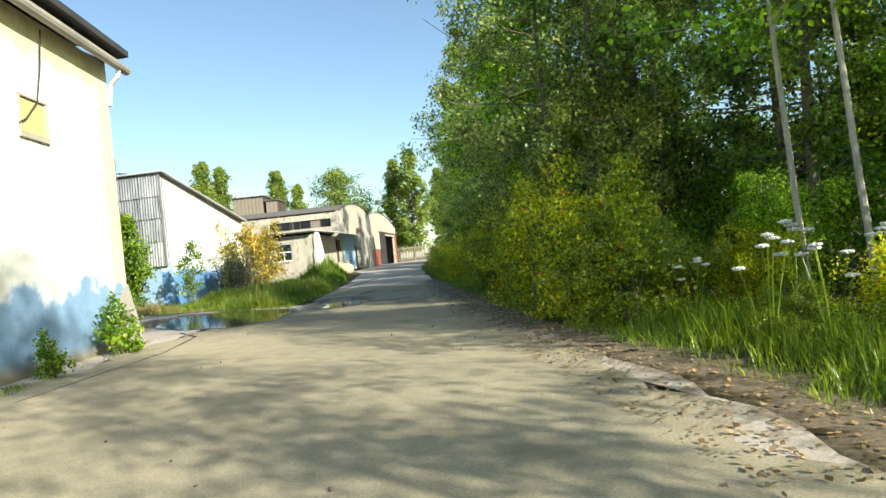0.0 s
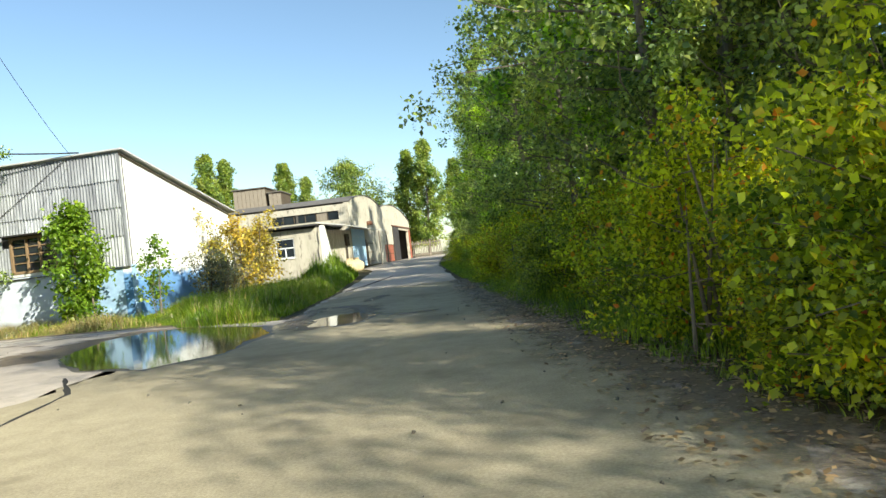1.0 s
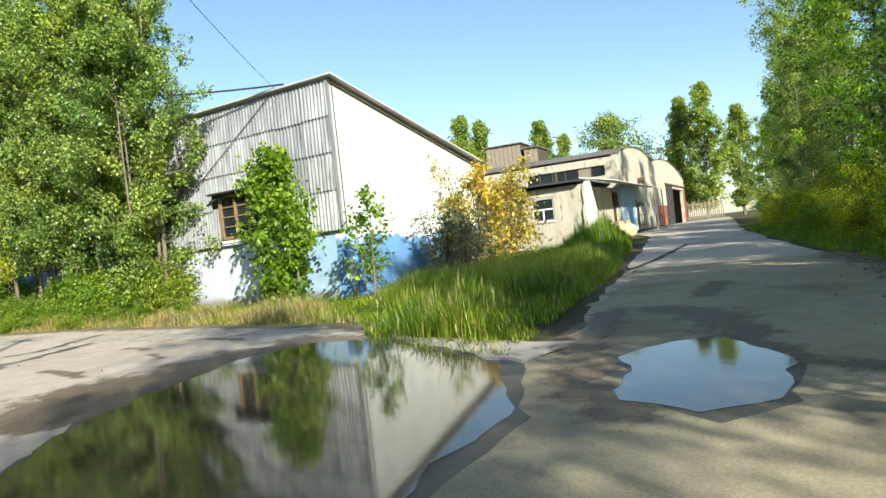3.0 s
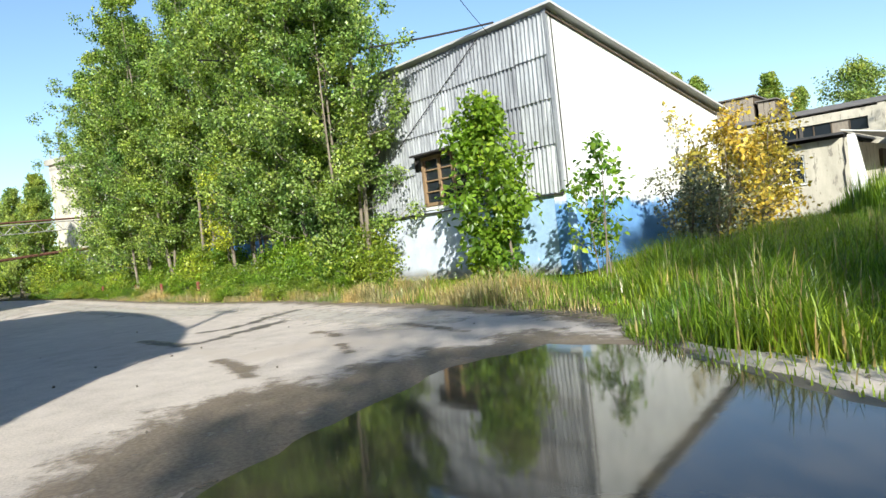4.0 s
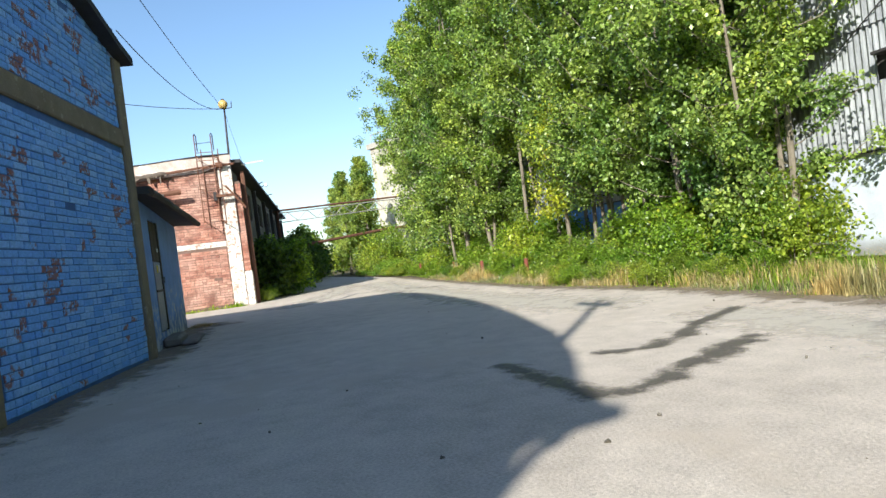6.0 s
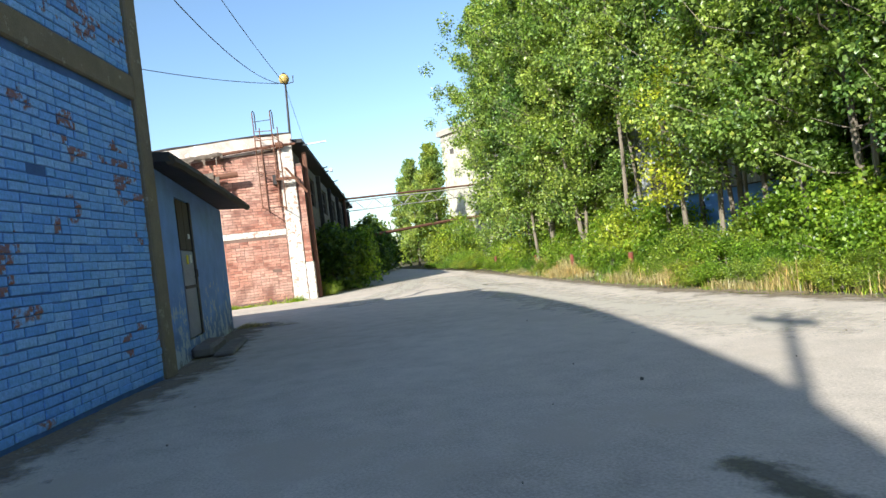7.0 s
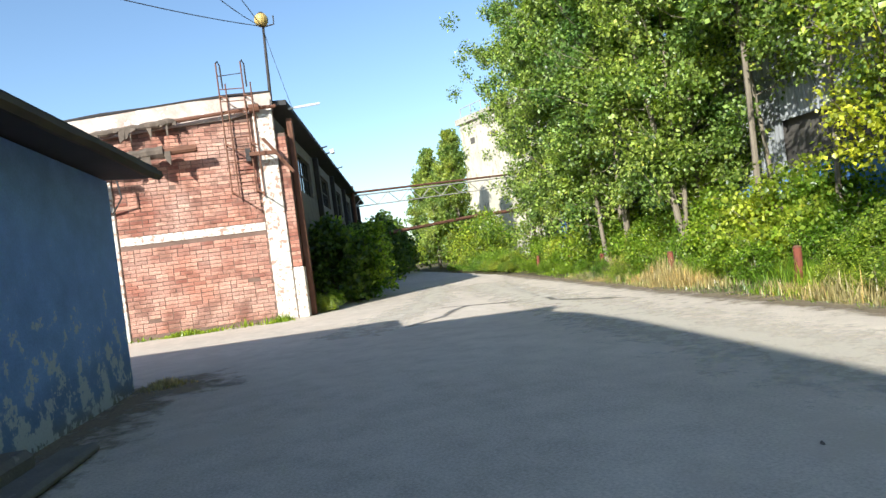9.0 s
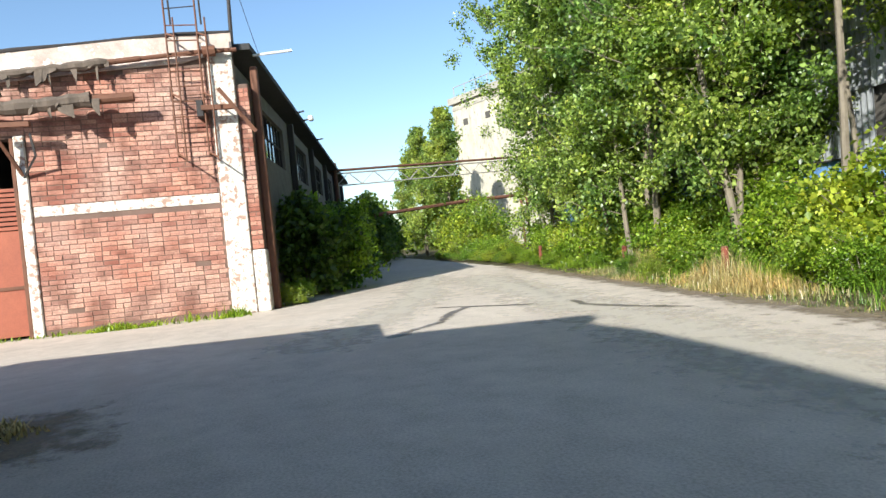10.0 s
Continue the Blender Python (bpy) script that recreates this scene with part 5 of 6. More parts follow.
for x, y, a, s in ((2.5, 60, 200, 1.1), (3.3, 67.5, 80, 1.12), (3.0, 76, 300, 1.1)):
    tagged(again(bare, x, y, a, s), "tall poplar with bare lower stems beside the lane", "tree", "roadside trees")
full = tree("distant_poplar", 17, 15.0, 2.5, 0.08, 15000, 0.27, BARK, HAZEDLEAF, "distant poplar rising beyond the buildings", limbs=80, clump=0.5, per=2, group="distant poplars")
put(full, -5.4, 119, 0.6, 10, 1.3)
for x, y, a, s, z in ((-8.2, 123, 80, 1.25, 0.6), (-40.6, 114, 10, 1.35, 0.6), (-38.2, 116, 60, 1.3, 0.6), (-28.6, 119, 120, 1.22, 0.6), (-26.0, 121, 20, 1.05, 0.6), (-74, 39.3, 20, 0.66, 0), (-70.5, 40.6, 200, 0.72, 0), (-76, 41.5, 90, 0.7, 0),
                      (-110, 70, 30, 1.2, 0), (-125, 30, 30, 1.1, 0), (-118, 52, 200, 0.9, 0), (-112, 60, 130, 1.0, 0), (-60, 130, 40, 1.3, 0.6), (-48, 140, 140, 1.2, 0.6), (0, 135, 90, 1.2, 0.6), (8, 130, 10, 1.1, 0.6), (-46, 60, 60, 1.0, 0.4), (-58, 62, 160, 1.0, 0.4), (-70, 58, 260, 1.0, 0.4)):
    again(full, x, y, a, s, z)
airy = tree("willow", 51, 14.0, 5.2, 0.2, 16000, 0.28, BARK, WILLOW, "airy grey-green willow beyond the hangar roofs", limbs=70, shape="broad", clump=0.9)
put(airy, -18.8, 128, 0.6, 0, 1.3)

wood = [tree("roadside_tree", 31 + k, 12.0, 3.4, 0.12, 36000, (0.11, 0.1, 0.11)[k], BARK, (ROADLEAF, WILLOW, POPLAR)[k], "dense leafy tree overhanging the lane's edge", limbs=96, shape="broad", clump=0.36, per=1, trunks=(1, 3, 2)[k], group="roadside trees") for k in range(3)]
for ob, (x, y, a, s) in zip(wood, ((4.2, 20.5, 0, 1.1), (5.2, 16.6, 70, 0.95), (7.8, 14.2, 140, 0.95))):
    put(ob, x, y, 0, a, s)
for k, (x, y, a, s) in enumerate(((3.4, 26.5, 200, 1.1), (2.9, 33, 20, 1.05), (2.2, 42, 30, 0.85), (1.6, 58, 160, 0.72), (6, 44, 60, 1.0), (1.4, 74, 60, 0.75), (6, 56, 190, 1.0), (1.5, 92, 10, 0.8), (5, 70, 10, 1.0), (16, -16, 140, 1.1), (10.2, 13.0, 30, 0.9), (12.5, 14.5, 200, 1.0), (13.5, 21.5, 290, 1.05), (6.4, 38.5, 240, 1.0), (15.0, 13.0, 310, 0.9), (11, 36, 10, 1.1), (12, 48, 70, 1.1), (17.0, 11.0, 330, 1.15), (3.9, 18.0, 305, 1.1), (2.2, 66, 10, 0.8), (2.0, 80, 200, 0.85), (2.4, 50, 60, 0.7))):
    again(wood[(k + 1) % 3], x, y, a, s)
thin = tree("slender_tree", 37, 13.0, 3.2, 0.3, 13000, 0.115, PALEBARK, ROADLEAF, "slender pale-trunked tree in the roadside wood", limbs=70, shape="broad", clump=0.5, thick=0.0032, trunks=2, group="roadside trees")
put(thin, 9.4, 2.6, 0, 0, 1.0)
for x, y, a, s in ((13.0, 0.5, 90, 1.0), (7.2, -3.5, 30, 0.9), (5.3, 9.1, 130, 1.02), (13.4, 7.6, 150, 1.05), (15.6, 5.0, 250, 1.1), (8.5, 27, 270, 1.05)):
    again(thin, x, y, a, s)

# ---- shrubs ----
hedge = [tree("bramble", 61 + k, 2.5, 1.25, 0.04, 12000, 0.066, BARK, (BRAMBLE, WEEDLEAF, BRAMBLE)[k], "tangled bramble thicket with yellow and red tinged leaves", "shrub", trunks=7, shape="bush", limbs=48, clump=0.26, group="lane thicket") for k in range(3)]
for ob, (x, y, a, s) in zip(hedge, ((2.3, 10.2, 0, 1.0), (2.7, 11.6, 70, 0.9), (2.0, 13.2, 140, 0.95))):
    put(ob, x, y, 0, a, s)
rg = random.Random(4)
k = 0
for y in np.arange(2.0, 60.0, 1.0):
    edge = float(np.interp(y, [0, 6, 10, 15.5, 25, 34, 60], [3.4, 2.9, 2.1, 1.5, 0.9, 0.4, -1.2]))
    for row in range(1 if y < 8.5 else 2):
        if rg.random() < (0.35 if row and y < 14 else 0.15):
            continue
        tall = rg.uniform(0.45, 0.8) * (1.0 if row == 0 else 0.9 if y < 14 else 1.3) * (0.5 if y < 8.5 else 1.0)
        o = again(hedge[rg.randrange(3)], edge + 0.35 + rg.uniform(0, 0.7) + 1.4 * row, float(y) + rg.uniform(-0.5, 0.5), rg.uniform(0, 360), tall, rise(float(y)))
        o.scale = (tall * rg.uniform(0.9, 1.4), tall * rg.uniform(0.9, 1.4), tall)
scrub = tree("scrub", 66, 4.2, 2.1, 0.03, 17000, 0.105, BARK, ROADLEAF, "dense shady scrub filling the roadside wood", "shrub", trunks=6, shape="bush", limbs=70, clump=0.42, group="wood scrub")
put(scrub, 7.4, 5.4, 0, 0, 0.75)
for x, y, a, s in ((8.6, 9.2, 60, 0.75), (6.0, 11.4, 200, 0.5), (11.5, 3.0, 120, 1.0), (12.5, 10.5, 310, 1.1), (10.2, -0.5, 20, 0.85), (15.5, 7.5, 80, 1.2), (15.0, -1.0, 160, 1.1), (9.5, 13.5, 250, 1.0), (19.0, 3.5, 40, 1.3), (20.0, 10.5, 140, 1.35), (13.5, 15.0, 10, 1.2), (6.0, 16.8, 280, 0.9), (5.2, 23.5, 100, 0.9), (9.5, 19.5, 190, 1.1), (8.0, 30.0, 330, 1.1), (17.0, -6.0, 220, 1.2), (24.0, 6.0, 70, 1.5), (23.0, 15.0, 300, 1.5)):
    again(scrub, x, y, a, s)
weed = [tree("weed_bush", 71 + k, 1.5, 0.9, 0.03, 6000, 0.075, BARK, (WEEDLEAF, LIMELEAF)[k], "leafy green weeds at the foot of the poplars", "shrub", trunks=6, shape="bush", limbs=36, clump=0.25, group="verge weeds") for k in range(2)]
put(weed[0], -19.6, 30.9, 0, 0, 1.0)
put(weed[1], -22.3, 30.9, 0, 0, 0.9)
def behind(x, y):
    """Weeds keep behind the bollards."""
    for bx, by in ((-29.75, 31.55), (-34.0, 32.2), (-39.0, 33.5), (-42.6, 34.3), (-46.8, 35.1)):
        if -1.3 < x - bx < 1.6 and y < by + 0.85:
            y = by + 0.85
    return y


for k in range(124):
    x = -19.6 - 0.36 * k
    if rg.random() < 0.12:
        continue
    y0 = float(np.interp(-x, [19, 20.3, 24.7, 29.5, 38, 45.6, 55, 75], [28.3, 28.5, 28.8, 29.7, 31.6, 33.2, 34.6, 37.4]))
    tall = rg.choice((0.2, 0.26, 0.32)) if k % 2 else rg.choice((0.3, 0.36, 0.42, 0.5, 0.6, 0.75))
    y1 = y0 + rg.uniform(-0.3, 0.3) + (0.95 if k % 2 else 1.5 + 0.7 * tall)
    o = again(weed[rg.randrange(2)], x, behind(x, y1), rg.uniform(0, 360), tall)
    o.scale = (tall * rg.uniform(0.9, 1.5), tall * rg.uniform(0.9, 1.5), tall)
for k in range(13):
    x = -26.2 - 0.56 * k
    again(weed[k % 2], x, behind(x, 31.6 + 0.17 * (-26 - x) + rg.uniform(0, 0.5)), rg.uniform(0, 360), rg.uniform(0.42, 0.75))
for k in range(22):
    x = -33.0 - 0.75 * k
    again(weed[k % 2], x, behind(x, 33.3 + 0.2 * (-33 - x) + rg.uniform(-0.4, 0.6)), rg.uniform(0, 360), rg.uniform(0.6, 1.15))
for k in range(26):
    x = -20.2 - 0.95 * k
    if -30.5 < x < -26.5:
        continue
    again(weed[k % 2], x, behind(x, 31.5 + 0.155 * (-20.2 - x) + rg.uniform(-0.5, 0.7)), rg.uniform(0, 360), rg.uniform(0.8, 1.5))
for x, y, s in ((-63, 39.5, 2.2), (-68, 41, 2.6), (-74, 42, 2.8), (-82, 45, 3), (-90, 48, 3), (-98, 47, 3), (-104, 46, 2.6), (-60, 38, 2.0), (-100, 40, 2.6), (-95, 38.5, 2.2)):
    again(weed[(int(x) % 2)], x, y, x * 7, s)

sapling = tree("young_poplar", 81, 4.7, 1.15, 0.04, 5200, 0.165, BARK, LIMELEAF, "young broad-leaved poplar before the shed window", trunks=3, limbs=46, clump=0.34, thick=0.008)
put(sapling, -14.65, 30.75, 0, 20, 0.98)
slim = tree("sapling", 82, 3.4, 0.9, 0.25, 620, 0.15, BARK, LIMELEAF, "thin sparse sapling by the white gable", trunks=3, limbs=18, clump=0.25, thick=0.006)
put(slim, -11.6, 30.3, 0, 0, 0.9)
again(slim, -12.1, 31.6, 140, 0.5)
low = tree("dark_shrub", 83, 2.9, 1.2, 0.05, 2300, 0.11, DARKWOOD, GREYLEAF, "dull grey-leaved shrub against the gable", "shrub", trunks=6, shape="bush", limbs=50, clump=0.3)
put(low, -11.7, 35.2, 0, 0, 0.85)
again(low, -11.3, 36.8, 80, 0.85)
gold = tree("yellow_shrub", 84, 4.3, 1.5, 0.1, 3600, 0.14, BARK, YELLOWLEAF, "tall shrub with yellowed autumn-like leaves", "shrub", trunks=6, shape="bush", limbs=60, clump=0.34)
put(gold, -11.1, 38.4, 0.02, 0, 1.0)
again(gold, -11.5, 42.6, 120, 1.0, 0.05)
yel = tree("yellow_sapling", 85, 5.2, 1.35, 0.33, 4400, 0.095, BARK, YELLOWGREEN, "lime-yellow young tree in front of the poplars", trunks=1, limbs=30, clump=0.35, thick=0.014)
put(yel, -28.7, 32.6, 0, 0, 1.0)
corner = tree("corner_shrub", 86, 1.5, 0.5, 0.05, 1300, 0.12, BARK, LIMELEAF, "small leafy shrub growing at the workshop corner", "shrub", trunks=5, shape="bush", limbs=26, clump=0.2)
put(corner, -6.2, 12.6, 0, 0, 0.7)
again(corner, -6.0, 10.0, 90, 0.45)
# first bush has shade in its leaf colour, the second is plain green
ail = [tree("ailanthus_bush", 91 + k, 4.2, 1.7, 0.08, 5200, (0.26, 0.2)[k], BARK, (SHADELEAF, LIMELEAF)[k], "bushy growth against the hall's shaded side, some leaves coloured for shade", "shrub", trunks=5, shape="bush", limbs=60, clump=0.42) for k in range(2)]
put(ail[0], -43.4, 25.9, 0, 0, 0.68)
put(ail[1], -44.3, 26.9, 0, 0, 0.68)
for k, (x, y, a, s) in enumerate(((-47, 27.3, 50, 0.62), (-51, 28.4, 90, 0.7), (-55, 29.4, 150, 0.75), (-59, 30.6, 220, 0.72), (-64, 32.2, 300, 0.85), (-70, 34.2, 10, 1.1), (-76, 36.3, 70, 1.2))):
    again(ail[0], x, y, a, s)
again(weed[0], -40.4, 25.0, 40, 0.36)
again(weed[1], -40.9, 25.3, 130, 0.42)

# ---- grass ----
def grass(name, seed, n, poly, h, material, label, lean=0.4, wide=0.014, clumpy=0.5):
    rng = np.random.default_rng(seed)
    def dens(p):
        q = np.sin(p[:, 0] * 1.7 + np.sin(p[:, 1] * 1.1)) * np.sin(p[:, 1] * 2.1 + np.sin(p[:, 0] * 0.9))
        return np.clip(1 - clumpy + clumpy * q, 0.05, 1)
    v, f = blades(rng, n, scatter(rng, poly, dens), h, lean, wide, poly)
    v[:, 2] += np.array([rise(float(y)) - 0.05 for y in v[:, 1]]) if max(p[1] for p in poly) > 37 else -0.05
    return tagged(arrays(name, v, f, material), label, "grass", kind="stuff")


LUSH = [(-12.9, 32.0), (-9.4, 26.0), (-8.2, 24.0), (-7.2, 22.9), (-5.3, 21.9), (-5.9, 34), (-7.2, 46), (-8.6, 56), (-10.6, 57.5), (-12.0, 44)]
grass("grass", 1, 130000, LUSH, 0.62, GRASS, "lush tall green grass beside the puddle", 0.9, 0.009)
grass("grass", 2, 9000, LUSH, 0.7, STRAW, "dry seed stalks among the lush grass", 0.3, 0.01)
REEDS = [(-10.4, 45.5), (-6.9, 44.5), (-8.0, 55), (-10.8, 57)]
grass("reeds", 3, 13000, REEDS, 1.6, GRASS, "upright green reeds by the office", 0.25, 0.025)
VERGE = [(-8.2, 24.7), (-9.8, 25.7), (-11, 26.0), (-14.5, 27.1), (-20.3, 28.5), (-24.7, 28.8), (-29.5, 29.7), (-38, 31.8), (-45.6, 34.1), (-55, 35.7), (-80, 43), (-80, 45), (-45, 37), (-20.5, 32.6), (-13.0, 32.0), (-11.4, 31.6)]
grass("grass", 4, 150000, VERGE, 0.36, GRASS, "ragged green verge grass along the shed", 1.0, 0.008)
FRONT = [(-8.9, 25.2), (-9.8, 25.9), (-14.5, 27.2), (-20.3, 28.6), (-30, 29.8), (-40, 32.2), (-40, 33), (-30, 31.0), (-20.5, 31.0), (-13.0, 30.5), (-11, 28.5)]
grass("dry_grass", 5, 115000, FRONT, 0.48, STRAW, "dry straw-coloured grass along the shed", 0.9, 0.006, 1.0)
RIGHT = [(2.7, 0), (2.2, 6), (1.6, 10), (0.9, 15.5), (0.1, 25), (-0.4, 34), (-2.2, 60), (1.5, 60), (2.6, 34), (4.5, 10), (6, 0)]
grass("grass", 6, 90000, RIGHT, 0.55, GRASS, "shaded grass at the foot of the thicket", 0.9, 0.007)
for n_, (x, y) in enumerate(((-26.8, 29.9), (-31.6, 30.9), (-33.2, 31.5), (-37.4, 32.5), (-22.8, 29.3), (-16.0, 28.2), (-12.4, 27.4))):
    TUFT = [(x - 1.0, y - 0.35), (x + 1.0, y - 0.35), (x + 1.0, y + 0.45), (x - 1.0, y + 0.45)]
    grass("dry_grass", 40 + n_, 1500, TUFT, 1.15, STRAW, "tall dry straw-coloured grass tuft on the verge", 0.7, 0.007, 0.6)
HALL = [(-39.6, 24.0), (-38.9, 24.0), (-39.9, 18.8), (-40.4, 18.8)]
grass("grass", 7, 5000, HALL, 0.6, GRASS, "short weeds along the brick wall", 0.8, 0.02, 0.8)
FOOT = [(-29.4, 21.05), (-30.3, 21.9), (-31.0, 21.4), (-30.45, 21.0)]
grass("dry_grass", 8, 1100, FOOT, 0.34, STRAW, "dry grass tuft at the annex corner", 0.8, 0.014, 0.3)
EAST = [(-6.4, 14.6), (-5.9, 13.5), (-5.7, 8), (-6.5, 8)]
grass("grass", 9, 1500, EAST, 0.25, GRASS, "weeds along the foot of the limewashed wall", 0.8, 0.02, 0.8)

umbel = empty("wild_carrot", pose(3.1, 6.6, 0), "tall weed with flat white flower heads", "weed", "umbel weeds")
rg = random.Random(12)
bm = bmesh.new()
heads = []
for k in range(5):
    a = rg.uniform(0, 6.28)
    top = Vector((0.35 * math.cos(a) * rg.random(), 0.35 * math.sin(a) * rg.random(), rg.uniform(0.75, 1.15)))
    tube(bm, [(0.03 * math.cos(a), 0.03 * math.sin(a), -0.05), tuple(top * 0.6), tuple(top)], [0.008, 0.006, 0.004], 5)
    heads.append(top)
part("stem", bm, GRASS, umbel)
for top in heads:
    bm = bmesh.new()
    bmesh.ops.create_icosphere(bm, subdivisions=3, radius=0.06, matrix=Matrix.Translation(top))
    for vv in bm.verts:
        q = vv.co - top
        q *= 1 + 0.7 * noise.noise(q * 60 + top)
        vv.co = top + Vector((q.x, q.y, q.z * 0.3))
    part("flower_head", bm, WHITEPLASTIC, umbel)
for x, y, a, s in ((3.7, 7.2, 50, 1.1), (3.3, 5.8, 120, 0.9), (4.2, 6.3, 200, 1.0), (2.9, 8.0, 300, 0.8)):
    again(umbel, x, y, a, s)

# fallen leaves and stones on the lane's shaded edge
rng = np.random.default_rng(20)
LEAFY = [(2.6, 3), (1.4, 3), (0.2, 12), (-0.6, 22), (-1.0, 30), (0.2, 30), (0.9, 22), (1.9, 11)]
p = scatter(rng, LEAFY)(5200)
a = rng.uniform(0, 6.28, len(p))
d = np.stack([np.cos(a), np.sin(a), rng.uniform(-0.2, 0.4, len(p))], 1) * rng.uniform(0.015, 0.04, len(p))[:, None]
s = np.stack([-np.sin(a), np.cos(a), rng.uniform(-0.3, 0.3, len(p))], 1) * rng.uniform(0.01, 0.025, len(p))[:, None]
p[:, 2] = 0.022
v = np.stack([p - d, p + s, p + d, p - s], 1).reshape(-1, 3)
f = np.arange(len(p) * 4).reshape(-1, 4)
tagged(arrays("leaf_litter", v, f, LITTER), "dry fallen leaves strewn along the lane's edge", "leaves", kind="stuff")
bm = bmesh.new()
for k in range(420):
    x, y = rg.uniform(-24, 2), rg.uniform(3, 29)
    if rg.random() < 0.5:
        x = float(np.interp(y, [3, 12, 29], [2.0, 0.9, -0.7])) + rg.gauss(0, 0.5)
    if not in_poly(np.array([[x, y]]), YARD)[0] or (x < -6.5 and y < 14.3 - 0.33 * (x + 6.9) + 0.5):
        continue
    r = rg.uniform(0.004, 0.018)
    bmesh.ops.create_cube(bm, size=1, matrix=Matrix.Translation((x, y, r * 0.3)) @ Euler((rg.uniform(0, 3), rg.uniform(0, 3), rg.uniform(0, 3))).to_matrix().to_4x4() @ Matrix.Diagonal((r * 2, r * 1.5, r, 1)))
tagged(part("gravel", bm, MUD), "loose pebbles and crumbs of asphalt on the lane", "gravel", kind="stuff")

# ---- cracks and damp marks in the asphalt ----
def streak(name, pts, widths, material, label, z=0.004, category="mark"):
    bm = bmesh.new()
    l, r = [], []
    P = [Vector(p) for p in pts]
    Q, W = [], []
    for i in range(len(P) - 1):
        for j in range(14):
            Q.append(P[i].lerp(P[i + 1], j / 14))
            W.append(widths[i] + (widths[i + 1] - widths[i]) * j / 14)
    Q.append(P[-1])
    W.append(widths[-1])
    for i, q in enumerate(Q):
        d = (Q[min(i + 1, len(Q) - 1)] - Q[max(i - 1, 0)]).normalized()
        nrm = Vector((-d.y, d.x))
        j = 0.5 * noise.noise(Vector((q.x * 2.7, q.y * 2.7, 3))) + 0.35 * noise.noise(Vector((q.x * 9, q.y * 9, 3)))
        j2 = 0.5 * noise.noise(Vector((q.x * 3.1, q.y * 2.3, 7))) + 0.35 * noise.noise(Vector((q.x * 9, q.y * 9, 8)))
        l.append(bm.verts.new((*(q + nrm * W[i] * (0.5 + j)), z + rise(q.y))))
        r.append(bm.verts.new((*(q - nrm * W[i] * (0.5 + j2)), z + rise(q.y))))
    for i in range(len(Q) - 1):
        bm.faces.new((l[i], r[i], r[i + 1], l[i + 1]))
    return tagged(part(name, bm, material), label, category, kind="structure")


def stain(name, label, material, marks, cell=0.09, z=0.0065):
    """A mark on the ground: marks are (points, half width, closed); it is full inside and thins out over its half width."""
    P = np.array([p for pts, w, c in marks for p in pts])
    W = max(w for _, w, _ in marks)
    lo_, hi_ = P.min(0) - W - cell, P.max(0) + W + cell
    nx, ny = (int(n_) + 2 for n_ in (hi_ - lo_) / cell)
    gx, gy = np.meshgrid(lo_[0] + cell * np.arange(nx), lo_[1] + cell * np.arange(ny))
    v = np.stack([gx.ravel(), gy.ravel(), np.zeros(nx * ny)], 1)
    wet = np.zeros(len(v))
    for pts, w, closed in marks:
        if closed:
            d = edge_distance(v, pts)
            k = np.where(in_poly(v, pts), 0.5 + 0.5 * np.clip(d / w, 0, 1), 0.5 - 0.5 * d / w)
        else:
            d = np.min([edge_distance(v, [p, q]) for p, q in zip(pts, pts[1:])], axis=0)
            k = 1 - d / w
        wet = np.maximum(wet, np.clip(k, 0, 1))
    v[:, 2] = z + np.array([rise(float(y)) for y in v[:, 1]])
    i = (np.arange(ny - 1)[:, None] * nx + np.arange(nx - 1)[None, :]).ravel()
    f = np.stack([i, i + 1, i + nx + 1, i + nx], 1)
    f = f[wet[f].max(1) > 0.02]
    used, inv = np.unique(f, return_inverse=True)
    ob = arrays(name, v[used], inv.reshape(f.shape), material)
    ob.data.attributes.new("wet", "FLOAT", "POINT").data.foreach_set("value", wet[used].astype(np.float32))
    return tagged(ob, label, "mark", kind="structure")


stain("damp_mark", "dark wet streaks branching over the pale asphalt", WETROAD, [
    ([(-16.9, 23.1), (-15.8, 22.95), (-15.15, 22.85), (-15.05, 23.1), (-15.1, 23.5), (-15.35, 24.0), (-15.5, 24.6), (-15.75, 25.25)], 0.21, False),
    ([(-15.4, 24.2), (-15.55, 24.9)], 0.27, False),
    ([(-16.45, 23.95), (-16.2, 24.4), (-16.4, 24.9), (-16.8, 25.6), (-17.0, 26.1), (-17.25, 26.8)], 0.17, False),
    ([(-16.25, 24.5), (-16.5, 25.2)], 0.25, False)], 0.06)
stain("damp_mark", "muddy damp ground spreading beside the puddle", WETMUD, [
    ([(-10.2, 19.6), (-10.9, 20.6), (-10.7, 21.4), (-10.2, 21.7), (-10.5, 22.3), (-10.1, 22.6), (-10.3, 23.2), (-9.7, 23.5), (-9.8, 24.1), (-9.3, 24.5), (-8.6, 24.1), (-7.8, 24.2), (-7.0, 22.6), (-8.8, 19.0), (-9.6, 18.8)], 0.32, True),
    ([(-11.4, 21.6), (-12.3, 22.0), (-12.9, 22.1)], 0.17, False), ([(-11.2, 22.9), (-11.9, 23.3)], 0.13, False), ([(-10.6, 24.3), (-11.3, 24.6), (-12.2, 24.9)], 0.16, False), ([(-12.6, 23.9), (-13.4, 24.2)], 0.16, False)])
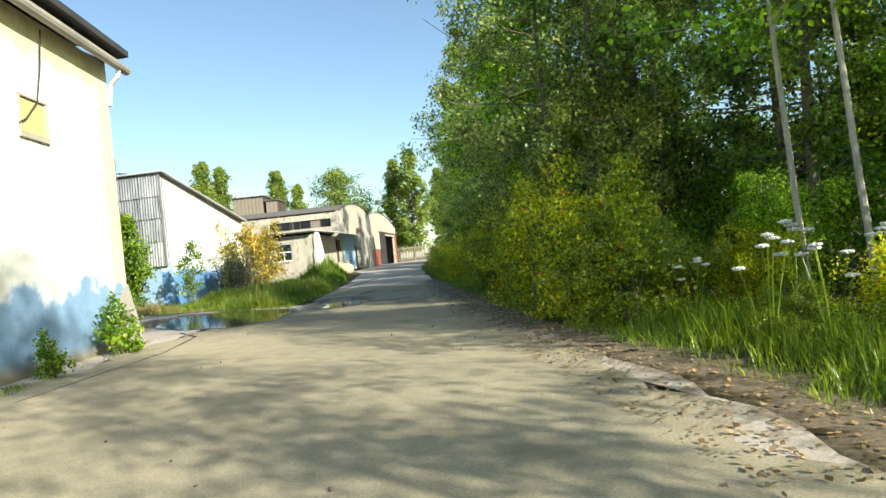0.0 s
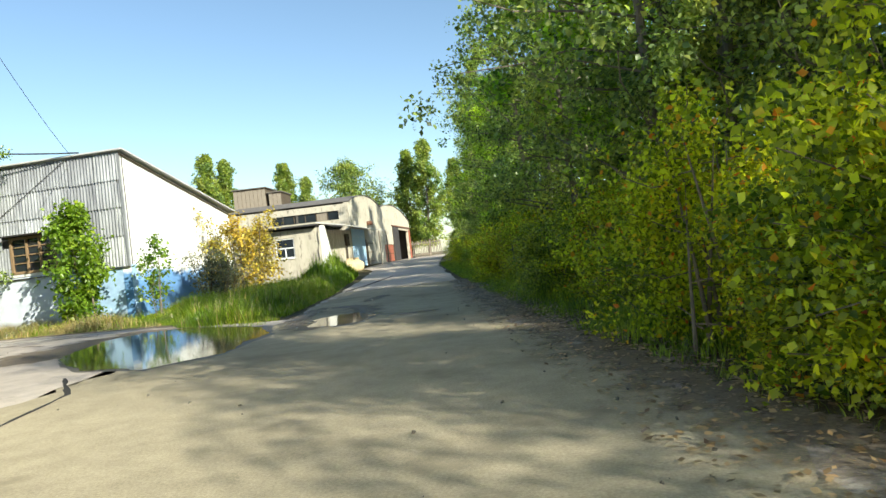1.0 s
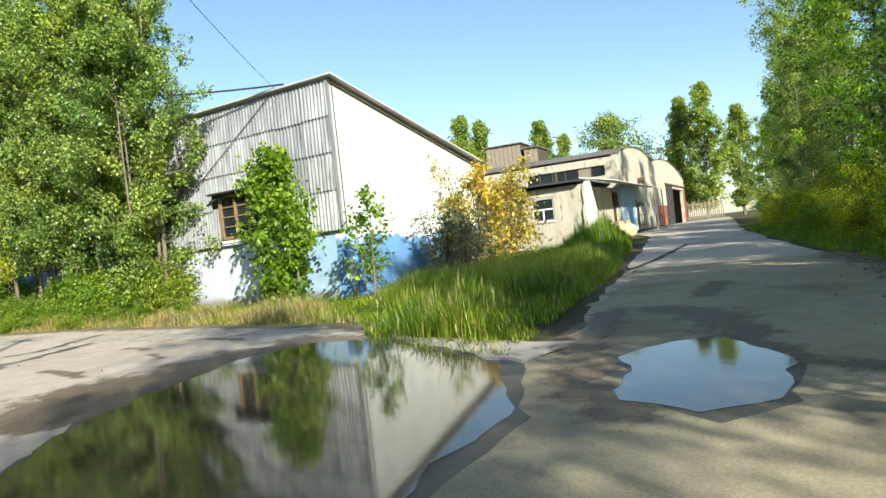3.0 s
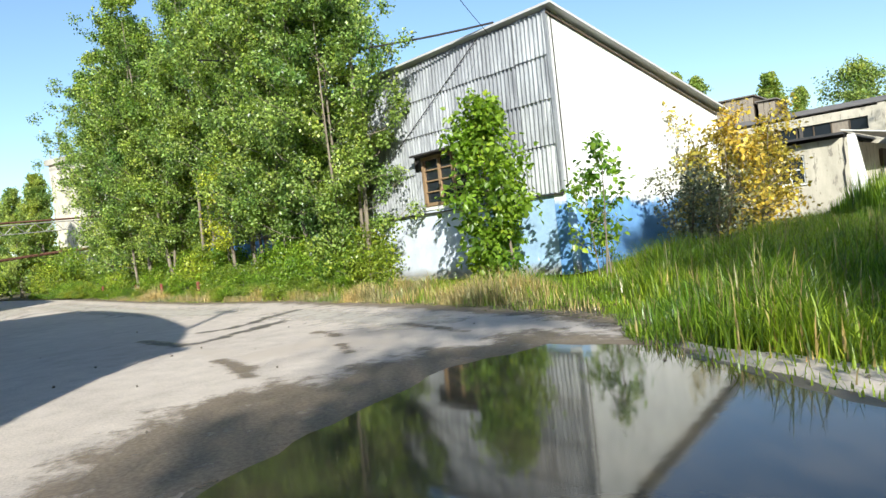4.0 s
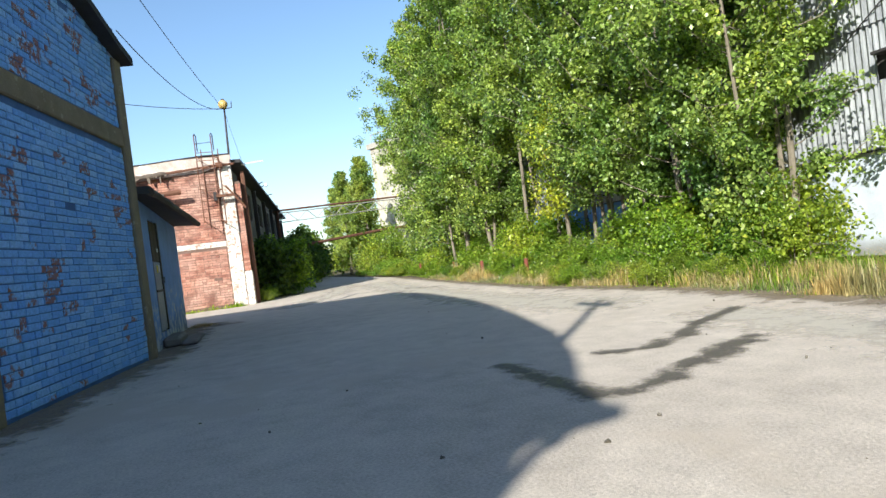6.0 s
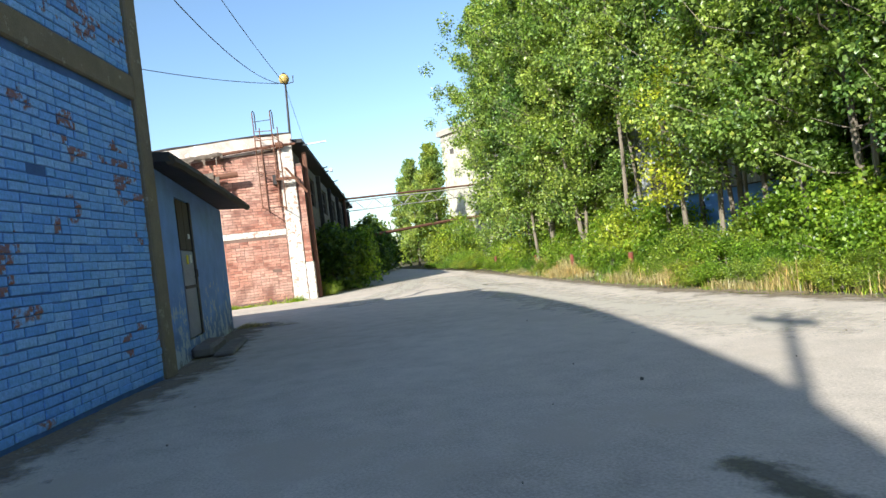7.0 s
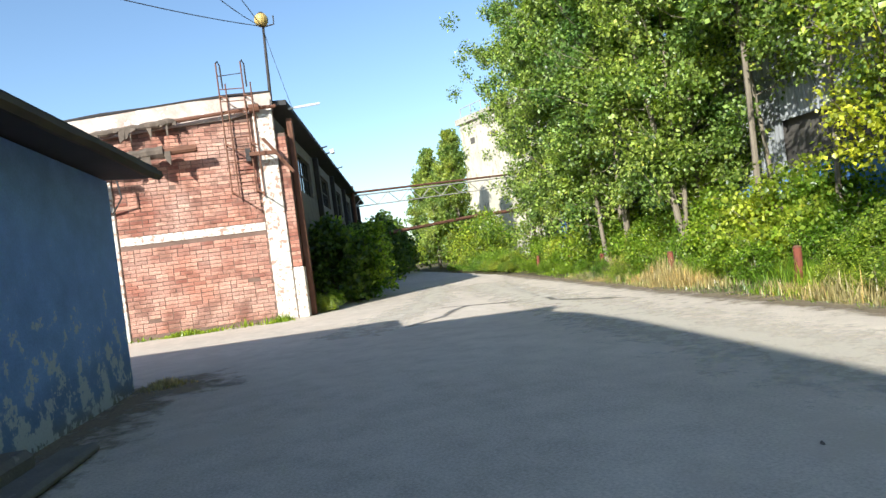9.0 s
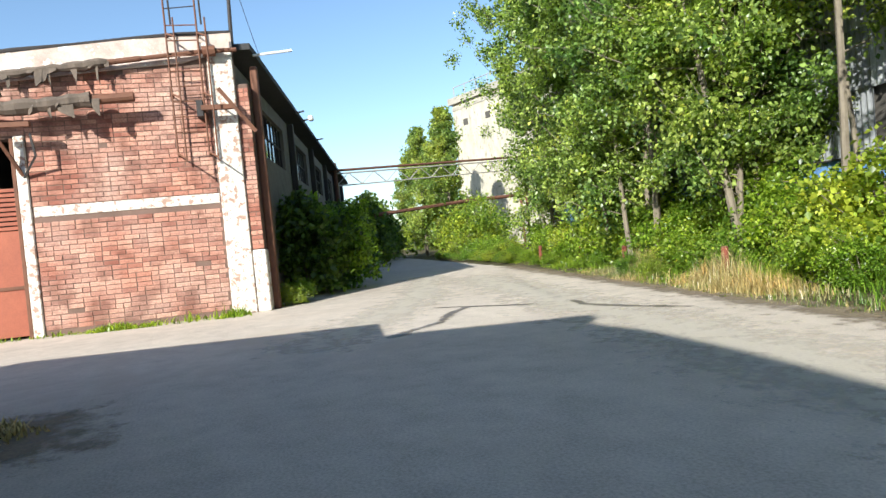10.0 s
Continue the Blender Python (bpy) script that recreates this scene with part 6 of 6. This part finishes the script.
stain("damp_mark", "wet patches on the lane round the small puddle", WETMUD, [
    ([(-4.0, 25.1), (-3.3, 24.4), (-2.95, 22.6)], 0.6, False), ([(-2.9, 22.2), (-2.4, 21.2), (-1.9, 20.85), (-1.2, 20.9)], 0.28, False), ([(-4.6, 25.2), (-4.65, 22.9), (-4.2, 20.6), (-3.7, 19.6)], 0.45, False), ([(-3.4, 26.5), (-3.2, 28.5)], 0.4, False)])
stain("damp_mark", "faint dark marks across the yard", WETROAD, [
    ([(-32.7, 25.4), (-33.2, 26.0), (-33.5, 26.4), (-34.3, 26.8), (-35.0, 27.4)], 0.13, False), ([(-33.9, 28.9), (-33.2, 28.7), (-32.4, 28.9), (-31.5, 29.3)], 0.12, False)], 0.06)
stain("dirt", "brown earth washed up along the annex and workshop wall", DIRT, [
    ([(-30.4, 21.3), (-28.6, 21.0), (-26.6, 20.7), (-24.2, 20.3), (-22.0, 19.5), (-17.5, 17.95), (-12, 16.0), (-7.0, 14.3)], 0.75, False), ([(-30.6, 21.6), (-29.8, 21.8)], 0.8, False)], 0.14)
stain("dirt", "earth and rotted leaves along the shaded edge of the lane", DIRT, [
    ([(2.7, 0), (2.2, 6), (1.4, 10), (0.7, 15.5), (0.0, 25), (-0.6, 34)], 0.75, False)], 0.16)
stain("dirt", "earth and trodden straw along the verge", DIRT, [
    ([(-8.0, 24.4), (-9.7, 25.6), (-11, 26.0), (-14.5, 27.1), (-20.3, 28.5), (-24.7, 28.8), (-29.5, 29.7), (-38, 31.6), (-45.6, 33.2)], 0.5, False)], 0.16)
stain("dust", "pale dust drifted over the asphalt", DUST, [
    ([(-20, 26.6), (-26, 27.2), (-33, 28.6), (-42, 30.5)], 1.2, False), ([(-12, 25), (-17, 26.4)], 0.9, False), ([(-33, 24.5), (-38, 27.5), (-45, 30)], 1.0, False)], 0.2, 0.0045)
streak("crack", [(-5.6, 33.5), (-5.2, 38), (-5.0, 42), (-4.7, 47), (-3.4, 48)], [0.12, 0.2, 0.22, 0.2, 0.1], CRACK, "broken crack along the lane")
streak("crack", [(-35.6, 27.0), (-34.2, 28.2), (-33.4, 29.2)], [0.05, 0.14, 0.04], CRACK, "branching crack across the yard")
streak("crack", [(-6.6, 16.2), (-5.6, 14.6), (-5.2, 12.0), (-5.3, 8.0)], [0.05, 0.07, 0.05, 0.04], CRACK, "crack along the wall's foot")


# ---- bricks ----
def brick_mesh(name, l, h, d, material, seed):
    """A brick with chipped front edges; its back lies at y = 0 and its face at -d."""
    rb = random.Random(seed)
    c = 0.006
    j = lambda a: rb.uniform(-a, a)
    back = [(0, 0, 0), (l, 0, 0), (l, 0, h), (0, 0, h)]
    mid = [(p[0], -d + c, p[2]) for p in back]
    front = [(c * 1.5 + j(0.004), -d + j(0.003), c + j(0.003)), (l - c * 1.5 + j(0.004), -d + j(0.003), c + j(0.003)), (l - c * 1.5 + j(0.004), -d + j(0.003), h - c + j(0.003)), (c * 1.5 + j(0.004), -d + j(0.003), h - c + j(0.003))]
    f = [(8, 9, 10, 11)]
    for k in range(4):
        n_ = (k + 1) % 4
        f += [(k, n_, 4 + n_, 4 + k), (4 + k, 4 + n_, 8 + n_, 8 + k)]
    me = bpy.data.meshes.new(name)
    me.from_pydata(back + mid + front, [], f)
    me.materials.append(material)
    return me


def lay(parent, m, x0, x1, z0, z1, course, length, material, near, seed, holes=(), ceiling=None, proud=0.014, joint=0.013):
    """Courses of bricks on a wall; those whose place near() accepts are objects of their own, the rest one mesh."""
    rb = random.Random(seed)
    kinds = {}
    V, F = [], []
    made = 0
    row, z = 0, z0
    while z + course <= z1 + 1e-6:
        x = x0 - (length / 2 if row % 2 else 0)
        while x < x1 - 0.03:
            half = rb.random() < 0.14
            l = (length / 2 if half else length)
            a, b = max(x, x0), min(x + l, x1)
            x += l
            if b - a < 0.05 or any(p <= (a + b) / 2 <= q and s <= z + course / 2 <= t for p, s, q, t in holes) or (ceiling and z + course > ceiling((a + b) / 2)) or rb.random() < 0.004:
                continue
            w_ = round(b - a - joint, 3)
            key = (w_, rb.randrange(3))
            if key not in kinds:
                kinds[key] = brick_mesh("brick", w_, course - joint, proud, material, hash(key) % 1000)
            at = Vector((a + joint / 2 + rb.uniform(-0.006, 0.006), rb.uniform(-0.004, 0.007), z + joint / 2 + rb.uniform(-0.004, 0.004) + 0.012 * noise.noise(Vector((a * 0.7, row * 0.31, seed)))))
            if near((a + b) / 2, z) and made < 300:
                ob = mesh_ob("brick", kinds[key], parent)
                ob.matrix_basis = m @ Matrix.Translation(at)
                made += 1
            else:
                o = len(V)
                V += [tuple(vv.co + at) for vv in kinds[key].vertices]
                F += [tuple(o + i for i in p.vertices) for p in kinds[key].polygons]
        z += course
        row += 1
    me = bpy.data.meshes.new("brickwork")
    me.from_pydata(V, [], F)
    me.materials.append(material)
    ob = tagged(mesh_ob("brickwork", me, parent), kind="stuff")
    ob.matrix_basis = m


lay(A, A_M, A_L - 10.1, A_L - 0.34, 0.05, 3.66, 0.0955, 0.31, BLUEBRICK, lambda x, z: A_L - 3.6 < x < A_L - 0.3 and 0.5 < z < 3.2, 1, ((A_L - 5.33, 0, A_L - 4.95, 9),))
lay(A, A_M, A_L - 10.1, A_L - 0.34, 4.02, 6.95, 0.0955, 0.31, BLUEBRICK, lambda x, z: False, 2, ((A_L - 5.33, 0, A_L - 4.95, 9),), profile)
lay(H, mB, GX1 + 0.22, LB - 0.57, 0.12, 2.51, 0.104, 0.31, REDBRICK, lambda x, z: True, 3, ((GX1 + 0.75, 0.42, GX1 + 0.95, 0.55), (GX1 + 1.7, 0.3, GX1 + 1.85, 0.4), (GX1 + 2.9, 0.34, GX1 + 3.1, 0.44)), None, 0.014, 0.015)
lay(H, mB, GX1 + 0.22, LB - 0.57, 2.75, 5.6, 0.104, 0.31, REDBRICK, lambda x, z: False, 4, (), None, 0.014, 0.015)
lay(H, mB, GX1 - 3.2, GX1 + 0.22, 4.25, 5.6, 0.104, 0.31, REDBRICK, lambda x, z: False, 5)
lay(H, mBN @ Matrix.Translation((0.02, -0.26, 0)) @ Matrix.Rotation(math.radians(-90), 4, "Z") @ Matrix.Translation((-0.26, 0, 0)), 0.0, 0.26, 1.42, 5.12, 0.104, 0.31, REDBRICK, lambda x, z: False, 6)

# ---- plan units to metres ----
for ob in scene.objects:
    if ob.parent is None and ob.type not in ("CAMERA", "LIGHT"):
        ob.matrix_basis = Matrix.Scale(UNIT, 4) @ ob.matrix_basis
